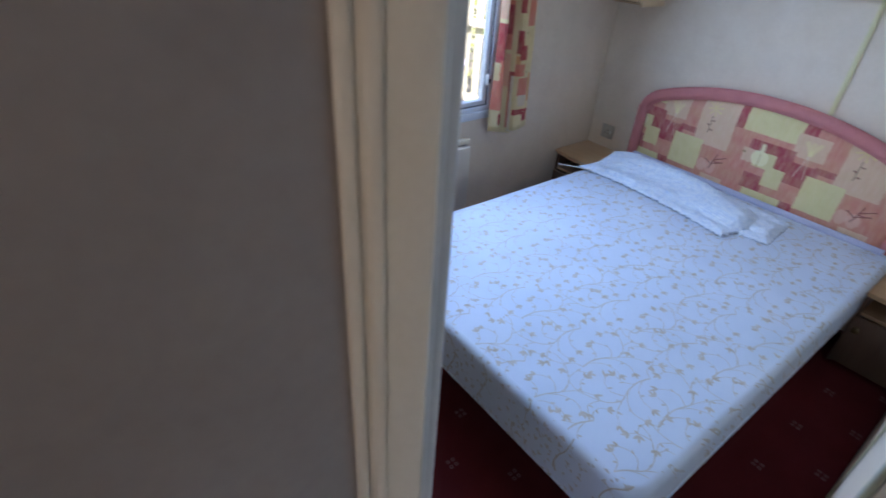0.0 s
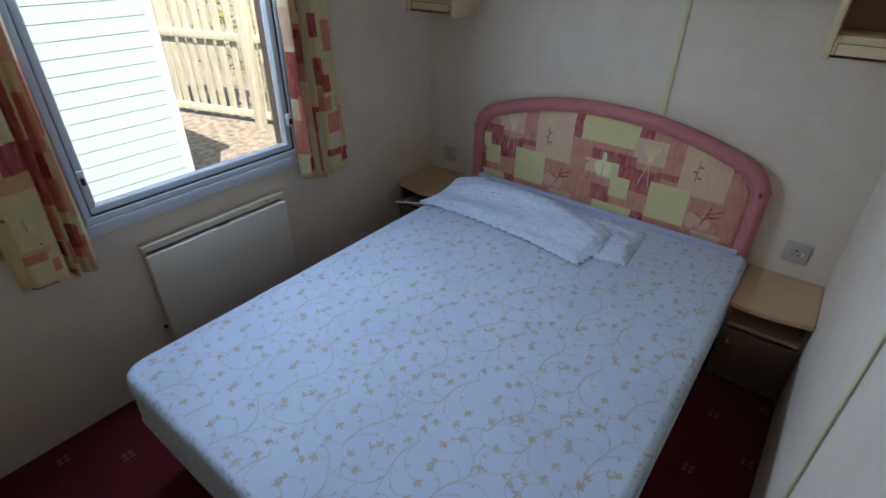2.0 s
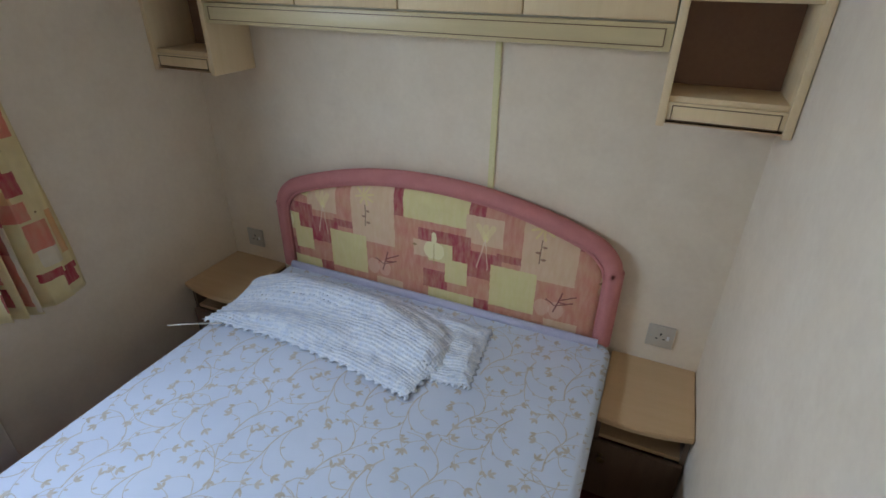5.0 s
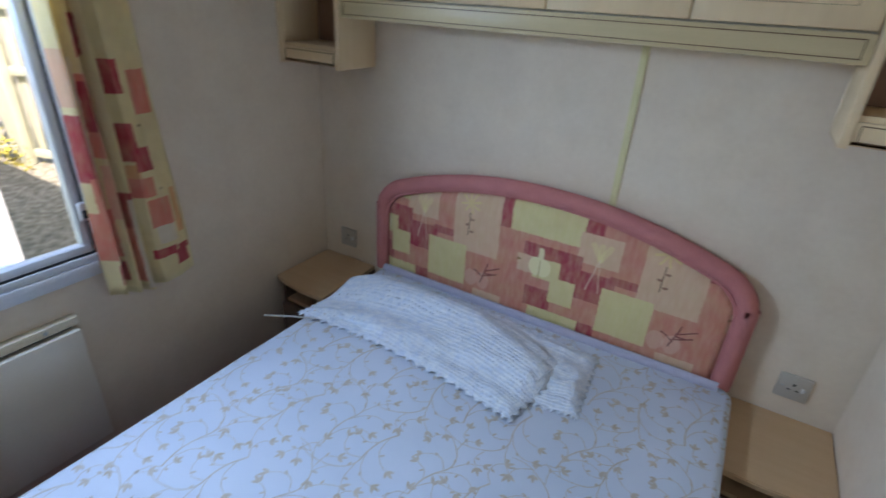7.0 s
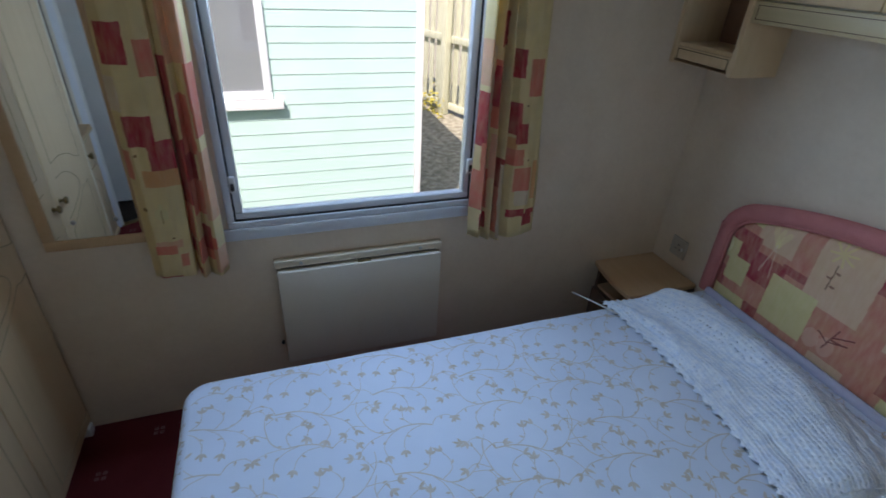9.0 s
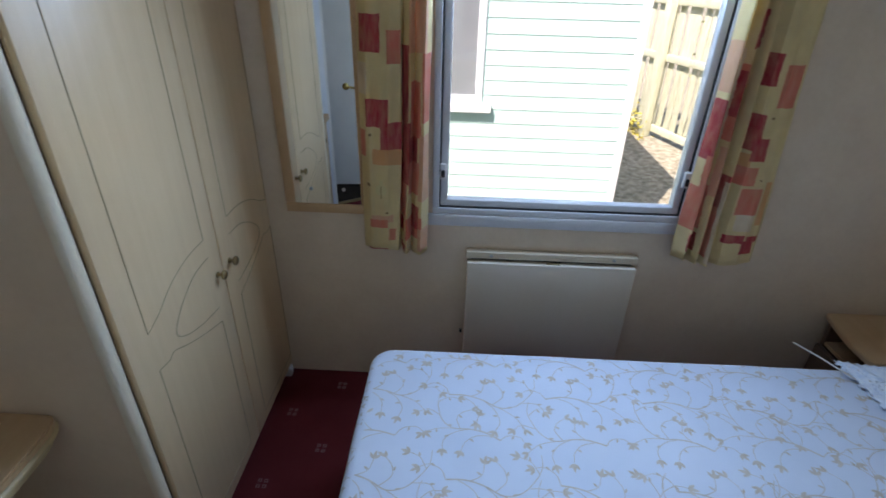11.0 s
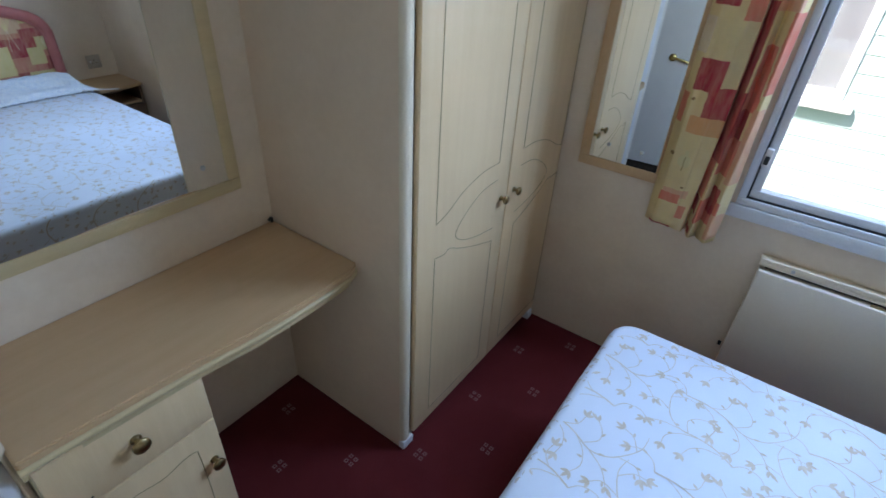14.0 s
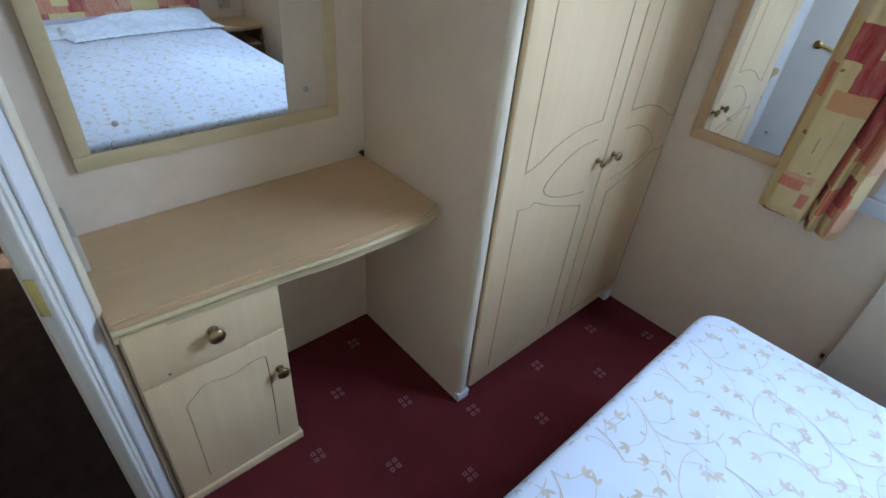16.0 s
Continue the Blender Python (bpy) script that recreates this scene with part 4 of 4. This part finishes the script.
def vine_print():
    """The woven tan print on the top: repeating sprays of curling stems with small leaves, a hair above the ticking."""
    verts, faces, starts = [], [], []

    def ribbon(pts, w0, w1):
        n = len(pts)
        start = len(verts)
        starts.append(start)
        for i, (px, py) in enumerate(pts):
            ax, ay = pts[max(i - 1, 0)]
            bx, by = pts[min(i + 1, n - 1)]
            d = math.hypot(bx - ax, by - ay) or 1.0
            w = (w0 + (w1 - w0) * i / (n - 1)) / 2
            verts.append((px - (by - ay) / d * w, py + (bx - ax) / d * w)), verts.append((px + (by - ay) / d * w, py - (bx - ax) / d * w))
        for i in range(n - 1):
            a = start + 2 * i
            faces.append((a, a + 1, a + 3, a + 2))

    def leaf(px, py, a, ln, wd):
        start = len(verts)
        starts.append(start)
        shape = [(0, 0), (0.25, 0.42), (0.55, 0.5), (0.8, 0.3), (1, 0), (0.8, -0.3), (0.55, -0.5), (0.25, -0.42)]
        ca, sa = math.cos(a), math.sin(a)
        for u, w in shape:
            verts.append((px + u * ln * ca - w * wd * sa, py + u * ln * sa + w * wd * ca))
        faces.append(tuple(range(start, start + 8)))

    def spray(ox, oy, ang, flip, size):
        ca, sa = math.cos(ang), math.sin(ang)
        put = lambda p: (ox + size * (p[0] * ca - flip * p[1] * sa), oy + size * (p[0] * sa + flip * p[1] * ca))
        curves = [[(0, 0), (0.05, -0.014), (0.10, -0.012), (0.15, 0.0), (0.19, -0.018), (0.215, -0.055), (0.232, -0.105), (0.225, -0.15)],
                  [(0.03, -0.008), (0.075, 0.008), (0.10, 0.04), (0.105, 0.075)], [(0.10, -0.012), (0.14, 0.012), (0.165, 0.05), (0.16, 0.085)],
                  [(0.15, 0.0), (0.20, 0.018), (0.235, 0.05)], [(0.0, 0.0), (-0.02, -0.025), (-0.055, -0.03), (-0.075, -0.015)],
                  [(0.06, -0.014), (0.085, -0.04), (0.085, -0.075)], [(0.13, -0.006), (0.15, -0.04), (0.14, -0.07), (0.115, -0.09)],
                  [(0.21, -0.04), (0.25, -0.05), (0.275, -0.03)], [(0.228, -0.09), (0.20, -0.12), (0.17, -0.125)]]
        for k, c in enumerate(curves):
            pts = smooth_line([put(p) for p in c], 6)
            ribbon(pts, 0.0042 if k == 0 else 0.0022, 0.0016)
            (ax, ay), (bx, by) = pts[-2], pts[-1]
            a = math.atan2(by - ay, bx - ax)
            if k:
                for da, ln in ((0.0, 0.026), (0.75, 0.021), (-0.75, 0.021)) if k % 3 else ((0.3, 0.028), (-0.5, 0.020)):
                    leaf(bx, by, a + da, 1.10 * ln * size, 0.0084)
            mx, my = pts[len(pts) // 2]
            leaf(mx, my, a + (1.1 if k % 2 else -1.1), 0.016 * size, 0.006)

    rg = random.Random(11)
    row, y = 0, -2.0
    while y < 0.05:
        x = 0.30 + (0.15 if row % 2 else 0.0)
        while x < 1.95:
            spray(x, y, radians(-100 + rg.uniform(-12, 12)) if row % 2 else radians(75 + rg.uniform(-12, 12)), 1 if row % 2 else -1, rg.uniform(0.82, 0.98))
            x += 0.27
        y += 0.135
        row += 1
    inside = lambda p: 0.399 < p[0] < 1.726 and -1.951 < p[1] < -0.069 and not (p[0] < 0.44 and p[1] < -1.91) and not (p[0] > 1.69 and p[1] < -1.91)
    keep = [f for f in faces if all(inside(verts[i]) for i in f)]
    me = bpy.data.meshes.new("vine_print")
    # each stroke lies at its own tiny height
    order = np.searchsorted(np.array(starts), np.arange(len(verts)), side="right")
    me.from_pydata([(px, py, 0.4683 + 0.00002 * int(k * 7 % 23)) for (px, py), k in zip(verts, order)], [], keep)
    me.materials.append(VINE)
    ob = new("vine_print", me)
    ob.parent = mat
    ob["label"] = "woven tan vine pattern"
    tagged(ob, kind="stuff")


vine_print()


# ---- headboard ----
HX0, HX1, HZ0, HZS, HZT = 0.332, 1.738, 0.455, 0.825, 0.975


def head_outline(inset):
    x0, x1, zs, zt = HX0 + inset, HX1 - inset, HZS - inset * 0.8, HZT - inset
    top = []
    for k in range(121):
        p = k / 120
        x = x0 + (x1 - x0) * p
        s = abs(2 * p - 1)
        z = zs + (zt - zs) * (1 - s ** 2.1)
        lim = 0.085 / (x1 - x0)
        e = min(p, 1 - p) / lim
        if e < 1:
            z -= 0.070 * (1 - math.sqrt(max(0.0, 1 - (1 - e) ** 2)))
        top.append((x, z))
    return [(x0, HZ0)] + top + [(x1, HZ0)]


hb = thing("headboard", 1.035, 0.0, HZ0, "arched upholstered headboard, pink roll edge round a patchwork print panel", "headboard")
part("backing_board", prism(head_outline(0.022), -0.018, -0.001), DARK_BACK, hb)
path = head_outline(0.030)
dense = [path[0], (path[1][0], 0.6), (path[1][0], 0.75)] + path[1:-1] + [(path[-2][0], 0.75), (path[-2][0], 0.6), path[-1]]
part("padded_edge", tube([(x, -0.035, z) for x, z in dense], 0.031, 14, flat=0.95), PINK, hb, "pink padded roll edge")
inner = head_outline(0.056)


def pad():
    """A softly domed panel under the print."""
    bm = bmesh.new()
    uvl = bm.loops.layers.uv.new("UVMap")
    top = inner[1:-1]
    k = 14
    cols = []
    for x, zt in top:
        col = []
        for j in range(k + 1):
            q = j / k
            z = HZ0 + (zt - HZ0) * q
            ex = min(x - top[0][0], top[-1][0] - x) / 0.05
            ez = (zt - z) / 0.05
            d = min(1.0, max(0.0, min(ex, ez)))
            col.append(bm.verts.new((x, -0.030 - 0.022 * math.sqrt(1 - (1 - d) ** 2), z)))
        cols.append(col)
    for a, b in zip(cols, cols[1:]):
        for j in range(k):
            f = bm.faces.new((a[j], b[j], b[j + 1], a[j + 1]))
            for lp in f.loops:
                lp[uvl].uv = (lp.vert.co.x - 0.38, lp.vert.co.z - 0.46)
    return bm


part("print_panel", pad(), PATCH, hb, "patchwork print panel")
part("inner_piping", tube([(x, -0.046, z) for x, z in [(inner[0][0], HZ0)] + inner[1:-1] + [(inner[-1][0], HZ0)]], 0.006, 8), PINK, hb)
roll = part("mattress_cover_roll", tube([(0.40, -0.075, 0.475), (0.8, -0.080, 0.478), (1.3, -0.080, 0.477), (1.70, -0.075, 0.474)], 0.018, 10, flat=0.8), BLUE_TRIM)
tagged(roll, "folded grey-lilac fabric edge tucked between mattress and headboard", "bed cover")


# ---- bedside units ----
def bedside(x0, x1, flip, label):
    e = thing("bedside_unit", (x0 + x1) / 2, -0.15, 0, label, "bedside unit", "bedside units")
    n = 14
    front = []
    for k in range(n + 1):
        p = k / n
        front.append((x0 + (x1 - x0) * p, -0.318 - 0.055 * (math.sin(math.pi * (0.15 + 0.5 * (p if flip else 1 - p))) - 0.45)))
    part("top", prism([(x1, -0.001), (x0, -0.001)] + front, 0.392, 0.412, "z", 0.003), BEECH, e)
    # sides and door take the beech darkened for the shade beside the bed
    part("side", boxes((x0, x0 + 0.016, -0.29, -0.002, 0.0, 0.392)), BEECH_SHADED, e)
    part("side", boxes((x1 - 0.016, x1, -0.29, -0.002, 0.0, 0.392)), BEECH_SHADED, e)
    part("back", boxes((x0 + 0.016, x1 - 0.016, -0.010, -0.002, 0.0, 0.392)), DARK_BACK, e)
    part("shelf", boxes((x0 + 0.016, x1 - 0.016, -0.285, -0.010, 0.272, 0.286)), BEECH, e)
    d = part("door", boxes((x0 + 0.004, x1 - 0.004, -0.308, -0.291, 0.02, 0.270), bevel=0.002), BEECH_SHADED, e)
    m = pose(x0 + 0.035 if not flip else x1 - 0.035, -0.308, 0.215, 90, 0, 0)
    part("knob", lathe([(0.009, 0.0), (0.006, 0.004), (0.005, 0.010), (0.013, 0.018), (0.014, 0.023), (0.004, 0.028)], m, 16), BRASS, d, "aged brass knob")
    return e


bedside(0.002, 0.288, True, "beech-effect bedside unit with open niche, in the window corner")
bedside(1.752, 2.028, False, "beech-effect bedside unit with open niche and small door")


# ---- overhead cupboards ----
def inlay(parent, x0, x1, z0, z1, y):
    part("inlay_line", boxes((x0, x1, y - 0.0012, y + 0.001, z0, z0 + 0.0025), (x0, x1, y - 0.0012, y + 0.001, z1 - 0.0025, z1), (x0, x0 + 0.0025, y - 0.0012, y + 0.001, z0, z1), (x1 - 0.0025, x1, y - 0.0012, y + 0.001, z0, z1)), INLAY, parent, "dark inlaid line")


def corner_shelf(x0, x1, label):
    e = thing("corner_shelf", (x0 + x1) / 2, -0.1, 1.272, label, "wall shelf", "overhead end shelves")
    for a in (x0, x1 - 0.02):
        part("side", boxes((a, a + 0.02, -0.200, -0.001, 1.272, TOP), bevel=0.002), CREAM, e)
    part("back", boxes((x0 + 0.02, x1 - 0.02, -0.008, -0.001, 1.28, TOP)), DARK_BACK, e, "brown back board")
    part("bottom", boxes((x0 + 0.02, x1 - 0.02, -0.196, -0.008, 1.280, 1.290)), BEECH, e)
    for z in (1.345, 1.565, 1.80):
        part("shelf", boxes((x0 + 0.02, x1 - 0.02, -0.188, -0.008, z - 0.014, z), bevel=0.001), CREAM, e)
    f = part("front_rail", boxes((x0 + 0.02, x1 - 0.02, -0.196, -0.182, 1.282, 1.331), bevel=0.001), CREAM, e)
    inlay(f, x0 + 0.030, x1 - 0.030, 1.288, 1.325, -0.196)
    return e


corner_shelf(0.002, 0.297, "small cream open shelf unit with brown back, by the window")
corner_shelf(1.735, 2.028, "cream open shelf unit with brown back beside the cupboards")
over = thing("overhead_cupboard", 1.016, -0.1, 1.44, "cream overhead cupboard with four doors above the bed", "cupboard")
part("carcass", boxes((0.299, 1.733, -0.165, -0.001, 1.455, TOP)), CREAM_SIDE, over)
pel = part("pelmet", boxes((0.299, 1.733, -0.196, -0.165, 1.442, 1.503), bevel=0.003), PALE_WOOD, over, "pale wood pelmet with inlaid lines")
inlay(pel, 0.315, 1.717, 1.452, 1.493, -0.196)
for a, b in ((0.302, 0.657), (0.661, 1.010), (1.014, 1.368), (1.372, 1.731)):
    d = part("door", boxes((a, b, -0.186, -0.165, 1.507, 1.97), bevel=0.003), CREAM, over)
    groove([(a + 0.05, 1.93), (a + 0.05, 1.553), (b - 0.05, 1.553), (b - 0.05, 1.93)], -0.1862, d)


# ---- sockets and switch ----
def socket(x, z, blank_plate=False):
    e = thing("wall_socket", x, 0, z, "aged cream single wall socket by the bed", "socket", "wall sockets")
    part("plate", boxes((x - 0.043, x + 0.043, -0.009, -0.0005, z - 0.043, z + 0.043), bevel=0.003), OLD_WHITE, e)
    part("pin_hole", boxes((x - 0.003, x + 0.003, -0.0096, -0.009, z + 0.006, z + 0.015)), GASKET, e)
    for sx in (-1, 1):
        part("pin_hole", boxes((x + sx * 0.011 - 0.004, x + sx * 0.011 + 0.004, -0.0096, -0.009, z - 0.010, z - 0.006)), GASKET, e)
        part("screw", lathe([(0.0035, 0), (0.002, 0.001)], pose(x + sx * 0.03, -0.009, z, 90, 0, 0), 8), STEEL, e)
    part("rocker", boxes((x + 0.020, x + 0.028, -0.012, -0.009, z - 0.008, z + 0.008), bevel=0.001), WHITE, e)
    return e


socket(1.892, 0.522)
socket(0.140, 0.515)
sw = thing("light_switch", EAST, -1.938, 1.15, "white square light switch beside the doorway", "light switch")
part("plate", boxes((EAST - 0.009, EAST - 0.0005, -1.981, -1.895, 1.107, 1.193), bevel=0.003), OLD_WHITE, sw)
part("rocker", boxes((EAST - 0.014, EAST - 0.009, -1.946, -1.930, 1.136, 1.164), bevel=0.002), OLD_WHITE, sw)
sk = thing("desk_socket", 1.66, -2.80, 0.72, "aged cream socket on the partition above the dressing table", "socket")
part("plate", boxes((1.640, 1.6595, -2.890, -2.760, 0.672, 0.758), bevel=0.003), OLD_WHITE, sk)


# ---- crochet blanket ----
def blanket(front, back, lift, seed, z_base):
    """A sheet of loosely crumpled crochet between a front and a back edge, scalloped all round."""
    bm = bmesh.new()
    uvl = bm.loops.layers.uv.new("UVMap")
    n, k = 130, 60
    fr, bk = smooth_line(front, 24), smooth_line(back, 24)
    pick = lambda line, p: line[min(len(line) - 1, int(round(p * (len(line) - 1))))]
    grid, uvs = [], {}
    for j in range(k + 1):
        q = j / k
        row = []
        for i in range(n + 1):
            p = i / n
            (ax, ay), (bx, by) = pick(fr, p), pick(bk, p)
            nx = noise.noise(Vector((p * 5, q * 4, seed)))
            fine = noise.noise(Vector((p * 19, q * 11, seed + 5)))
            crest = math.exp(-((q - 0.80 + 0.20 * p) / 0.20) ** 2) * (1 - 0.55 * p)
            pleat = 0.009 * math.sin(15 * q - 6 * p + 2.4 * nx) * (0.4 + 0.6 * (1 - p))
            rim = min(1.0, 7 * min(q, 1 - q, p * 1.8, (1 - p) * 1.8))
            z = z_base + rim * (0.010 + lift * crest + pleat + 0.010 * nx + 0.005 * fine)
            sx = 0.007 * math.sin(q * 62) * (1 if i in (0, n) else 0)
            sy = 0.007 * math.sin(p * 150) * (1 if j in (0, k) else 0)
            v = bm.verts.new((ax + (bx - ax) * q + sx + 0.006 * fine * rim, ay + (by - ay) * q + sy, max(z, z_base)))
            uvs[v] = (p * 0.98, q * 0.46)
            row.append(v)
        grid.append(row)
    for a, b in zip(grid, grid[1:]):
        for i in range(n):
            f = bm.faces.new((a[i], a[i + 1], b[i + 1], b[i]))
            for lp in f.loops:
                lp[uvl].uv = uvs[lp.vert]
    return bm


bl = thing("crochet_blanket", 0.85, -0.35, 0.47, "white crocheted lace throw, loosely folded on the mattress", "blanket")
layers = [part("upper_layer", blanket([(0.358, -0.540), (0.63, -0.515), (0.96, -0.535), (1.215, -0.580)], [(0.395, -0.300), (0.56, -0.150), (0.78, -0.118), (1.03, -0.135), (1.285, -0.240)], 0.068, 0.3, 0.477), LACE, bl),
          part("under_layer", blanket([(0.60, -0.46), (0.90, -0.470), (1.20, -0.475), (1.370, -0.455)], [(0.62, -0.150), (0.86, -0.128), (1.10, -0.125), (1.345, -0.150)], 0.020, 4.3, 0.4712), LACE, bl)]
for ob in layers:
    thick = ob.modifiers.new("yarn", "SOLIDIFY")
    thick.thickness = 0.003
nd = part("knitting_needle", tube([(0.45, -0.535, 0.486), (0.36, -0.580, 0.485), (0.280, -0.620, 0.480)], 0.0028, 8), NEEDLE)
tagged(nd, "thin pale needle sticking out of the blanket", "needle")

# ---- outside ----
setting("ground", boxes((-60, 60, -60, 60, -0.75, -0.55)), SOIL, "dry ground covered in bark and leaf litter")
NX, NY = -1.75, -0.64
van = thing("neighbouring_caravan", NX, -4.0, -0.55, "pale green clad mobile home next door", "mobile home")
WIN0, WIN1, WINZ = -2.45, -1.60, 0.745
part("wall", boxes((NX - 2.8, NX, -9.0, NY, -0.40, WINZ), (NX - 2.8, NX, WIN1, NY, WINZ, 2.3), (NX - 2.8, NX, -9.0, WIN0, WINZ, 2.3), (NX - 2.8, NX, WIN0, WIN1, 1.75, 2.3), (NX - 2.8, NX - 0.1, WIN0, WIN1, WINZ, 1.75)), CLAD, van)
part("roof", boxes((NX - 2.9, NX + 0.08, -9.1, NY + 0.08, 2.3, 2.42)), WHITE, van)
part("corner_trim", boxes((NX - 0.03, NX + 0.016, NY - 0.035, NY + 0.012, -0.40, 2.3), bevel=0.003), WHITE, van, "white corner trim")
nwin = part("window", boxes((NX - 0.02, NX + 0.022, WIN0, WIN1, WINZ, WINZ + 0.045), (NX - 0.02, NX + 0.022, WIN0, WIN1, 1.705, 1.75), (NX - 0.02, NX + 0.022, WIN0, WIN0 + 0.045, WINZ + 0.045, 1.705), (NX - 0.02, NX + 0.022, WIN1 - 0.045, WIN1, WINZ + 0.045, 1.705), bevel=0.003), FRAME_WHITE, van)
part("pane", boxes((NX - 0.012, NX - 0.006, WIN0 + 0.045, WIN1 - 0.045, WINZ + 0.045, 1.705)), DULL_GLASS, nwin, "grey reflecting glass")
z = -0.40
part("window_ledge", boxes((NX, NX + 0.06, WIN0 - 0.05, WIN1 + 0.06, WINZ - 0.055, WINZ - 0.004), bevel=0.004), WHITE, van, "white projecting ledge")
part("skirt", boxes((NX - 2.7, NX - 0.08, -8.9, NY - 0.1, -0.55, -0.40)), DARK_BACK, van)
while z < 2.28:
    hit_window = WINZ - 0.09 < z < 1.74
    spans = ((-9.0, WIN0), (WIN1, NY - 0.036)) if hit_window else ((-9.0, NY - 0.036),)
    for a, b in spans:
        prof = [(NX, z), (NX + 0.0072, z), (NX + 0.0068, z + 0.004), (NX + 0.003, z + 0.090), (NX, z + 0.090)]
        part("board", prism(prof, a, b, "y"), CLAD, van)
    z += 0.092

fence = thing("fence", -4.8, 1.3, -0.55, "weathered timber board fence with posts and rails", "fence")
FA, FB = Vector((-7.6, 0.40, 0)), Vector((-2.0, 2.20, 0))
fdir = (FB - FA).normalized()
FM = pose(FA.x, FA.y, -0.55, 0, 0, math.degrees(math.atan2(fdir.y, fdir.x)))
flen = (FB - FA).length
rng = random.Random(5)
u = 0.0
while u < flen:
    w = rng.uniform(0.085, 0.11)
    h = 2.05 + rng.uniform(-0.06, 0.06)
    lean = rng.uniform(-0.012, 0.012)
    bm = boxes((u, u + w, -0.011, 0.011, 0.10, h), bevel=0.002)
    for v in bm.verts:
        v.co.x += lean * v.co.z
    part("board", placed(bm, FM), FENCE, fence)
    u += w + rng.uniform(0.03, 0.085)
for zz in (0.08, 1.02, 1.70):
    part("rail", placed(boxes((0, flen, -0.065, -0.012, zz, zz + 0.09), bevel=0.004), FM), FENCE, fence)
for k in range(3):
    part("post", placed(boxes((0.25 + k * 1.7, 0.36 + k * 1.7, -0.175, -0.066, 0.0, 2.1), bevel=0.006), FM), FENCE, fence)

meter = thing("meter_box", -2.70, 0.95, 0.02, "grey electricity box fixed to a dark post", "meter box")
part("case", boxes((-2.685, -2.60, 0.875, 1.08, 0.02, 0.27), bevel=0.008), BOX_GREY, meter)
part("lid", boxes((-2.60, -2.588, 0.865, 1.09, 0.20, 0.28), bevel=0.004), WHITE, meter, "pale lid")
pole = part("fence_post", placed(boxes((-0.065, 0.065, -0.06, 0.06, -0.55, 1.95), bevel=0.008), pose(-2.75, 0.86, 0, 0, 0, 12)), POST)
tagged(pole, "dark weathered timber post between the caravans", "post")

own = thing("outer_cladding", -0.05, -1.5, -0.3, "grey-cream board cladding on the caravan's outer wall", "cladding")
own["kind"] = "structure"
z = -0.30
while z < 2.0:
    spans = ((-4.5, WY0 - 0.04), (WY1 + 0.04, 0.05)) if WZ0 - 0.12 < z < WZ1 + 0.02 else ((-4.5, 0.05),)
    for a, b in spans:
        part("board", prism([(-0.0505, z), (-0.060, z), (-0.0535, z + 0.098), (-0.0505, z + 0.098)], a, b, "y"), OWN_CLAD, own)
    z += 0.10
part("window_surround", ring(WY0 - 0.035, WY1 + 0.035, WZ0 - 0.035, WZ1 + 0.035, 0.034, -0.072, -0.0555), FRAME_WHITE, own, "white outer window surround")


def leafy(name, centre, spread, count, size, mat_, label, category):
    """Many small leaves in a loose clump."""
    rg = random.Random(len(name))
    verts, faces = [], []
    for _ in range(count):
        c = Vector([centre[i] + rg.gauss(0, 1) * spread[i] for i in range(3)])
        c.z = max(c.z, -0.54)
        e = Euler((rg.uniform(-1, 1), rg.uniform(-1, 1), rg.uniform(0, 6.3))).to_matrix()
        s0 = size * rg.uniform(0.6, 1.3)
        k = len(verts)
        for q in ((0, -0.5, 0), (0.28, 0, 0.08), (0, 0.5, 0), (-0.28, 0, 0.08)):
            verts.append(c + e @ (Vector(q) * s0))
        faces.append((k, k + 1, k + 2, k + 3))
    me = bpy.data.meshes.new(name)
    me.from_pydata(verts, [], faces)
    me.materials.append(mat_)
    return tagged(new(name, me), label, category, kind="stuff")


HEDGE = mottled("hedge_leaf", (0.12, 0.17, 0.035), (0.30, 0.34, 0.08), 0.6, 12, 120, 0.2)
leafy("hedge", (-4.6, 3.2, 0.4), (2.2, 0.35, 0.6), 5000, 0.09, HEDGE, "light green hedge behind the fence", "hedge")
leafy("weeds", (-5.9, 0.80, -0.45), (0.22, 0.05, 0.13), 160, 0.06, LEAF, "yellow-green weeds at the foot of the fence", "weeds")

stub = part("cable_stub", tube([(0.888, -2.912, 0.668), (0.890, -2.908, 0.684), (0.897, -2.903, 0.689), (0.904, -2.905, 0.681)], 0.004, 8), GASKET)
tagged(stub, "short black cable end in the corner of the dressing table", "cable")
